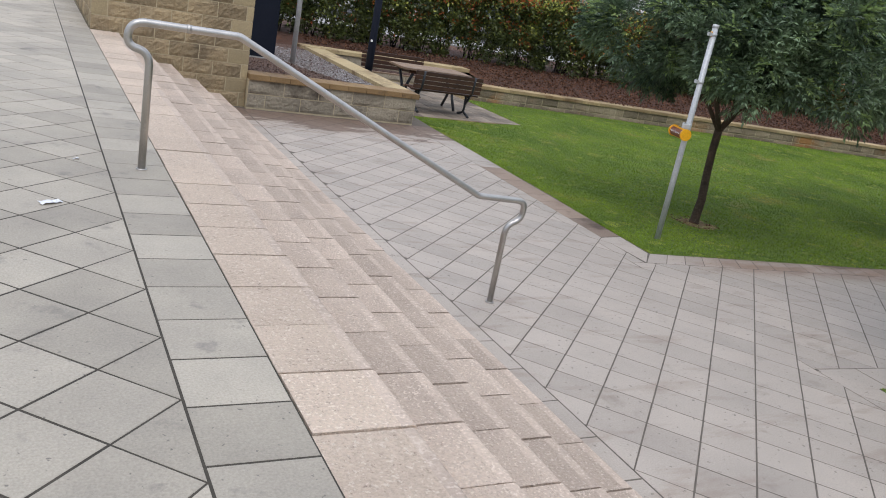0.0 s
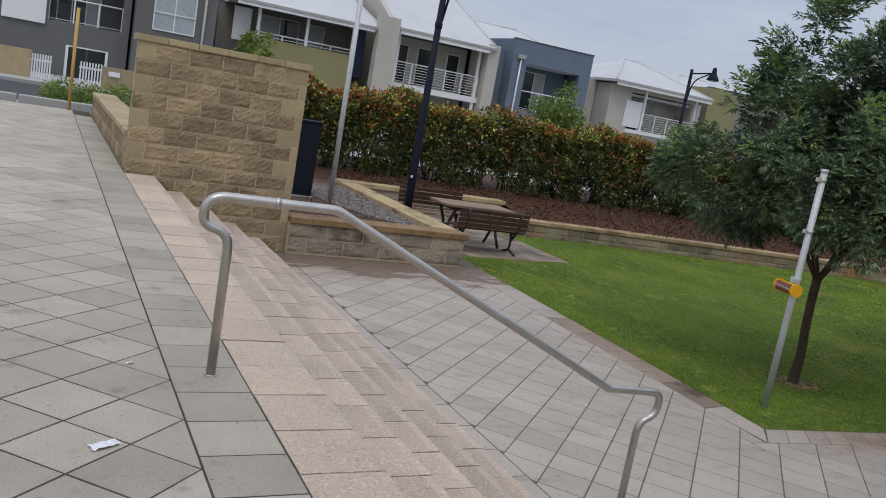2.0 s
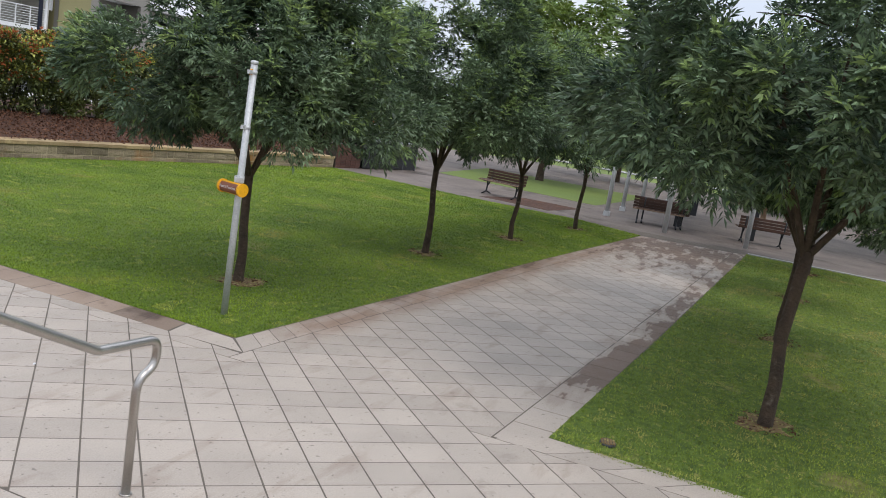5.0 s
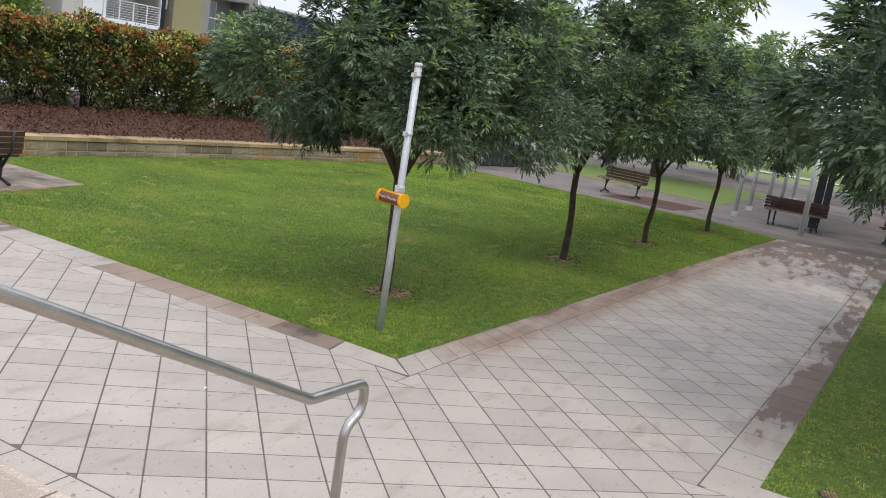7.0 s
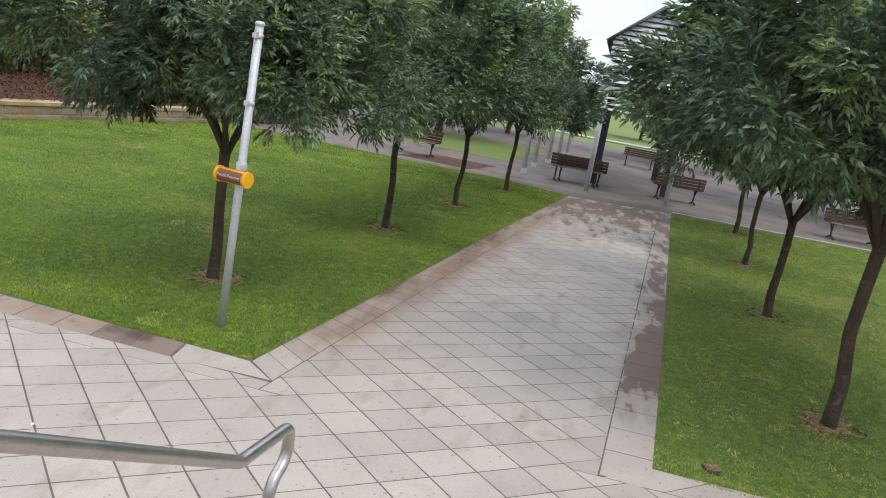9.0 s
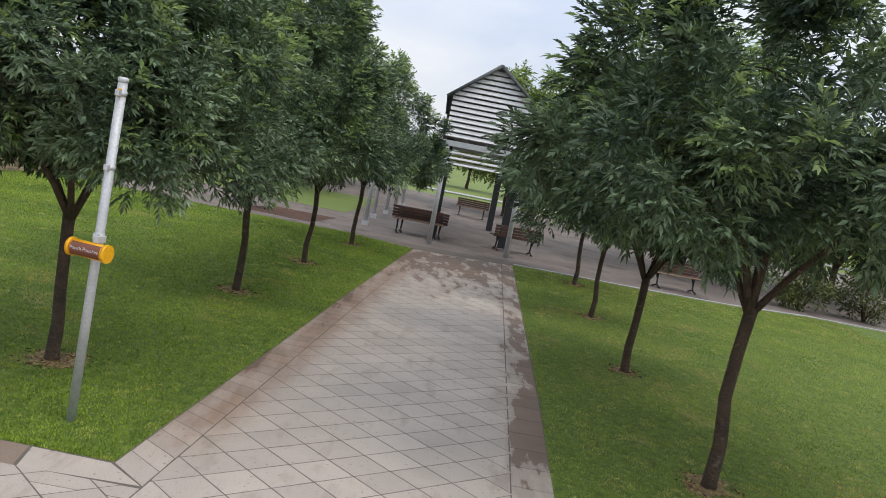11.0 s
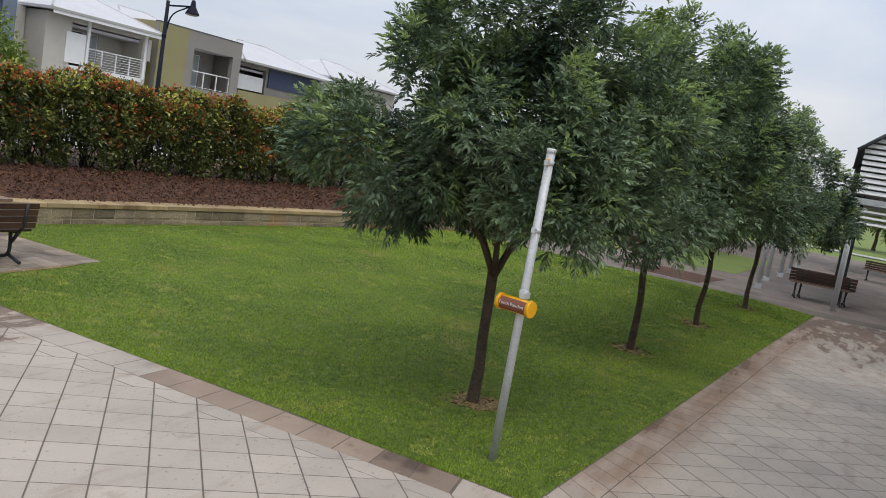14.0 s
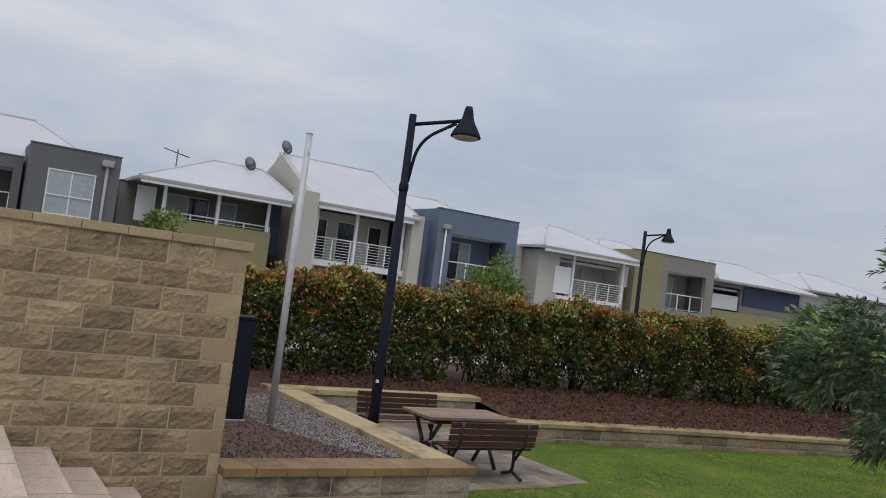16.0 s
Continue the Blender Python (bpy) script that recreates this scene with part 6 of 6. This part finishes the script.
far = park_tree("tree", "tall leafy park tree with yellow-green leaves", 21, 6.6, 3.2, 1.3, [FARLEAF, LITLEAF])
far.matrix_basis = pose(31, 5.5, 0, 0, 0, 90) @ Matrix.Scale(1.25, 4)
for x, y, spin, size in ((40, 4.0, 200, 0.8), (38, -3.9, 300, 0.85), (25.5, -8.5, 60, 1.0), (25, -13.0, 120, 0.7), (30, -15, 10, 0.75), (62, -11, 33, 1.05), (66, -3, 140, 0.85), (64, 6, 250, 0.9), (58, 14, 70, 0.95), (60, -20, 310, 1.0), (54, -30, 200, 0.9)):
    copy_thing(far, pose(x, y, 0, 0, 0, spin) @ Matrix.Scale(size, 4))
grass("grass_1", LAWN_1, 330000, 1, TREES[:4])
grass("grass_2", LAWN_2, 210000, 2, TREES[4:], DRYGRASS)
build_hedge()
chips("bark_chips", [(0.5, 7.1), (4.4, 7.1), (4.4, 11.9), (0.5, 11.9)], 16000, 3, lambda x, y: 0.42, BEDCHIP, 0.04, "loose brown bark chips in the planter", "bark chips")
chips("gravel_strip", [(4.30, 7.25), (3.75, 7.8), (3.3, 9.2), (3.2, 11.4), (4.0, 11.4), (4.4, 11.4), (4.4, 7.25)], 15000, 4, lambda x, y: 0.425, PEBBLE, 0.024, "strip of pale gravel in the planter", "gravel")
chips("bark_chips", [(8.3, 10.6), (20, 9.2), (24, 8.6), (24, 11), (14, 12.6), (8, 13.1), (4.6, 13.1), (4.6, 12.1), (8.3, 12.1)], 14000, 6, bank_z, CHIP, 0.07, "loose brown bark chips on the bank", "bark chips")

# ---- build: paving pieces ----
strip(terrace, (-0.34, -13.942), (-0.34, 14.786), (0.0, -13.942), (0.0, 14.786), 90, TOP, PAVER)
pave(terrace, (-0.569, -1.618), (0.226, -0.2206), (0.226, 0.2206), [[(-9, -13.9), (-0.343, -13.9), (-0.343, 15.9), (-9, 15.9)]], TOP, PAVER, (-0.8, -1.5))
strip(build_ground_bed, (1.745, -13.9), (1.745, 6.75), (2.05, -13.9), (2.05, 6.75), 52, 0.0, PAVER_LOW)
strip(build_ground_bed, (4.63, 1.5), (4.68, 4.3), (4.93, 1.55), (5.03, 4.3), 9, 0.0, BORDER)
strip(build_ground_bed, (4.68, 4.3), (4.72, 6.75), (5.03, 4.3), (5.1, 6.75), 8, 0.0, PAVER_LOW)
strip(build_ground_bed, (4.48, -13.9), (4.48, -1.45), (4.6, -13.9), (4.78, -1.75), 34, 0.0, PAVER_LOW)
strip(build_ground_bed, (4.66, 0.76), (8.4, 0.415), (4.91, 1.025), (8.4, 0.688), 16, 0.0, PAVER_LOW)
strip(build_ground_bed, (8.4, 0.415), (11.84, 0.10), (8.4, 0.688), (11.84, 0.373), 15, 0.0, PAVER_LOW)
strip(build_ground_bed, (11.84, 0.10), (18.7, -0.61), (11.84, 0.373), (18.7, -0.345), 24, 0.0, PAVER_LOW)
strip(build_ground_bed, (4.5, -1.74), (8.13, -1.99), (4.5, -1.425), (8.13, -1.673), 9, 0.0, PAVER_LOW)
strip(build_ground_bed, (8.13, -1.99), (19.2, -2.69), (8.13, -1.673), (19.0, -2.415), 27, 0.0, PAVER_LOW)
pave(build_ground_bed, (2.2944, 1.3828), (0.2034, -0.2356), (0.207, 0.2003), [[(2.055, -13.9), (4.475, -13.9), (4.475, 6.72), (2.055, 6.72)], [(4.48, -1.42), (19.0, -2.41), (18.7, -0.611), (11.84, 0.099), (8.4, 0.414), (4.66, 0.759), (4.48, 0.775)], [(4.478, 0.776), (4.63, 0.762), (4.715, 6.72), (4.478, 6.72)]], 0.0, PAVER_LOW, (4.6, -0.2))
corner = [(4.66, 0.765), (4.90, 1.03), (4.925, 1.54), (4.63, 1.49)]
piece("border_paver", done(slab(bmesh.new(), inset(corner, 0.006), -0.03, 0.0, 0.003), "border_paver", PAVER_LOW), build_ground_bed, Matrix.Identity(4))
pad = bpy.data.objects["table_pad"]
for k in range(13):
    strip(pad, (4.78, (7.66 if k else 7.62) + k * 0.31), (7.48, (7.7 if k else 7.88) + k * 0.31), (4.78, 7.66 + (k + 1) * 0.31), (7.48, 7.7 + (k + 1) * 0.31), 9, 0.008, PADSTONE, "paver")

# ---- litter ----
def scrap(at, size, label):
    bm = bmesh.new()
    bmesh.ops.create_grid(bm, x_segments=6, y_segments=4, size=0.5)
    for v in bm.verts:
        v.co.x *= size * (1 + 0.25 * random.random())
        v.co.y *= size * 0.42 * (1 + 0.3 * random.random())
        v.co.z = random.uniform(0.002, 0.012)
    ob = new("litter", done(bm, "litter", PAPER))
    ob.matrix_basis = pose(*at, 0, 0, 28)
    tagged(ob, label, "litter", "litter")


scrap((-0.66, -0.75, TOP), 0.10, "crumpled white paper scrap on grey pavers")
scrap((-0.50, 0.13, TOP), 0.035, "tiny white paper scrap on grey pavers")
scrap((3.35, 1.55, 0.0), 0.03, "tiny white paper scrap on pale pavers")


# ---- last small things ----
cover = thing("drain_cover", "small weathered cover sunk in the lawn corner", "drain cover", at=(5.0, -2.14, 0.0), turn=15)
bm = bmesh.new()
slab(bm, [(math.cos(a) * 0.085, math.sin(a) * 0.06) for a in np.linspace(0, 2 * math.pi, 17)[:-1]], -0.02, 0.012, 0.004)
part("rim", bm, IRON, cover)
for k in range(5):
    part("board", box(bmesh.new(), -0.06 + abs(k - 2) * 0.008, -0.05 + k * 0.021, 0.008, 0.06 - abs(k - 2) * 0.008, -0.034 + k * 0.021, 0.018, 0.002), LITTER, cover)
post = thing("timber_post", "rough tan timber post by the far bench", "post", at=(31.6, -2.9, 0))
part("shaft", tube(bmesh.new(), [(0, 0, -0.02), (0.02, 0.0, 1.4), (0.0, 0.02, 2.7)], [0.10, 0.095, 0.12], 12), PALESLAT, post)
part("foot", box(bmesh.new(), -0.14, -0.14, -0.01, 0.14, 0.14, 0.05, 0.01), CONCRETE, post)
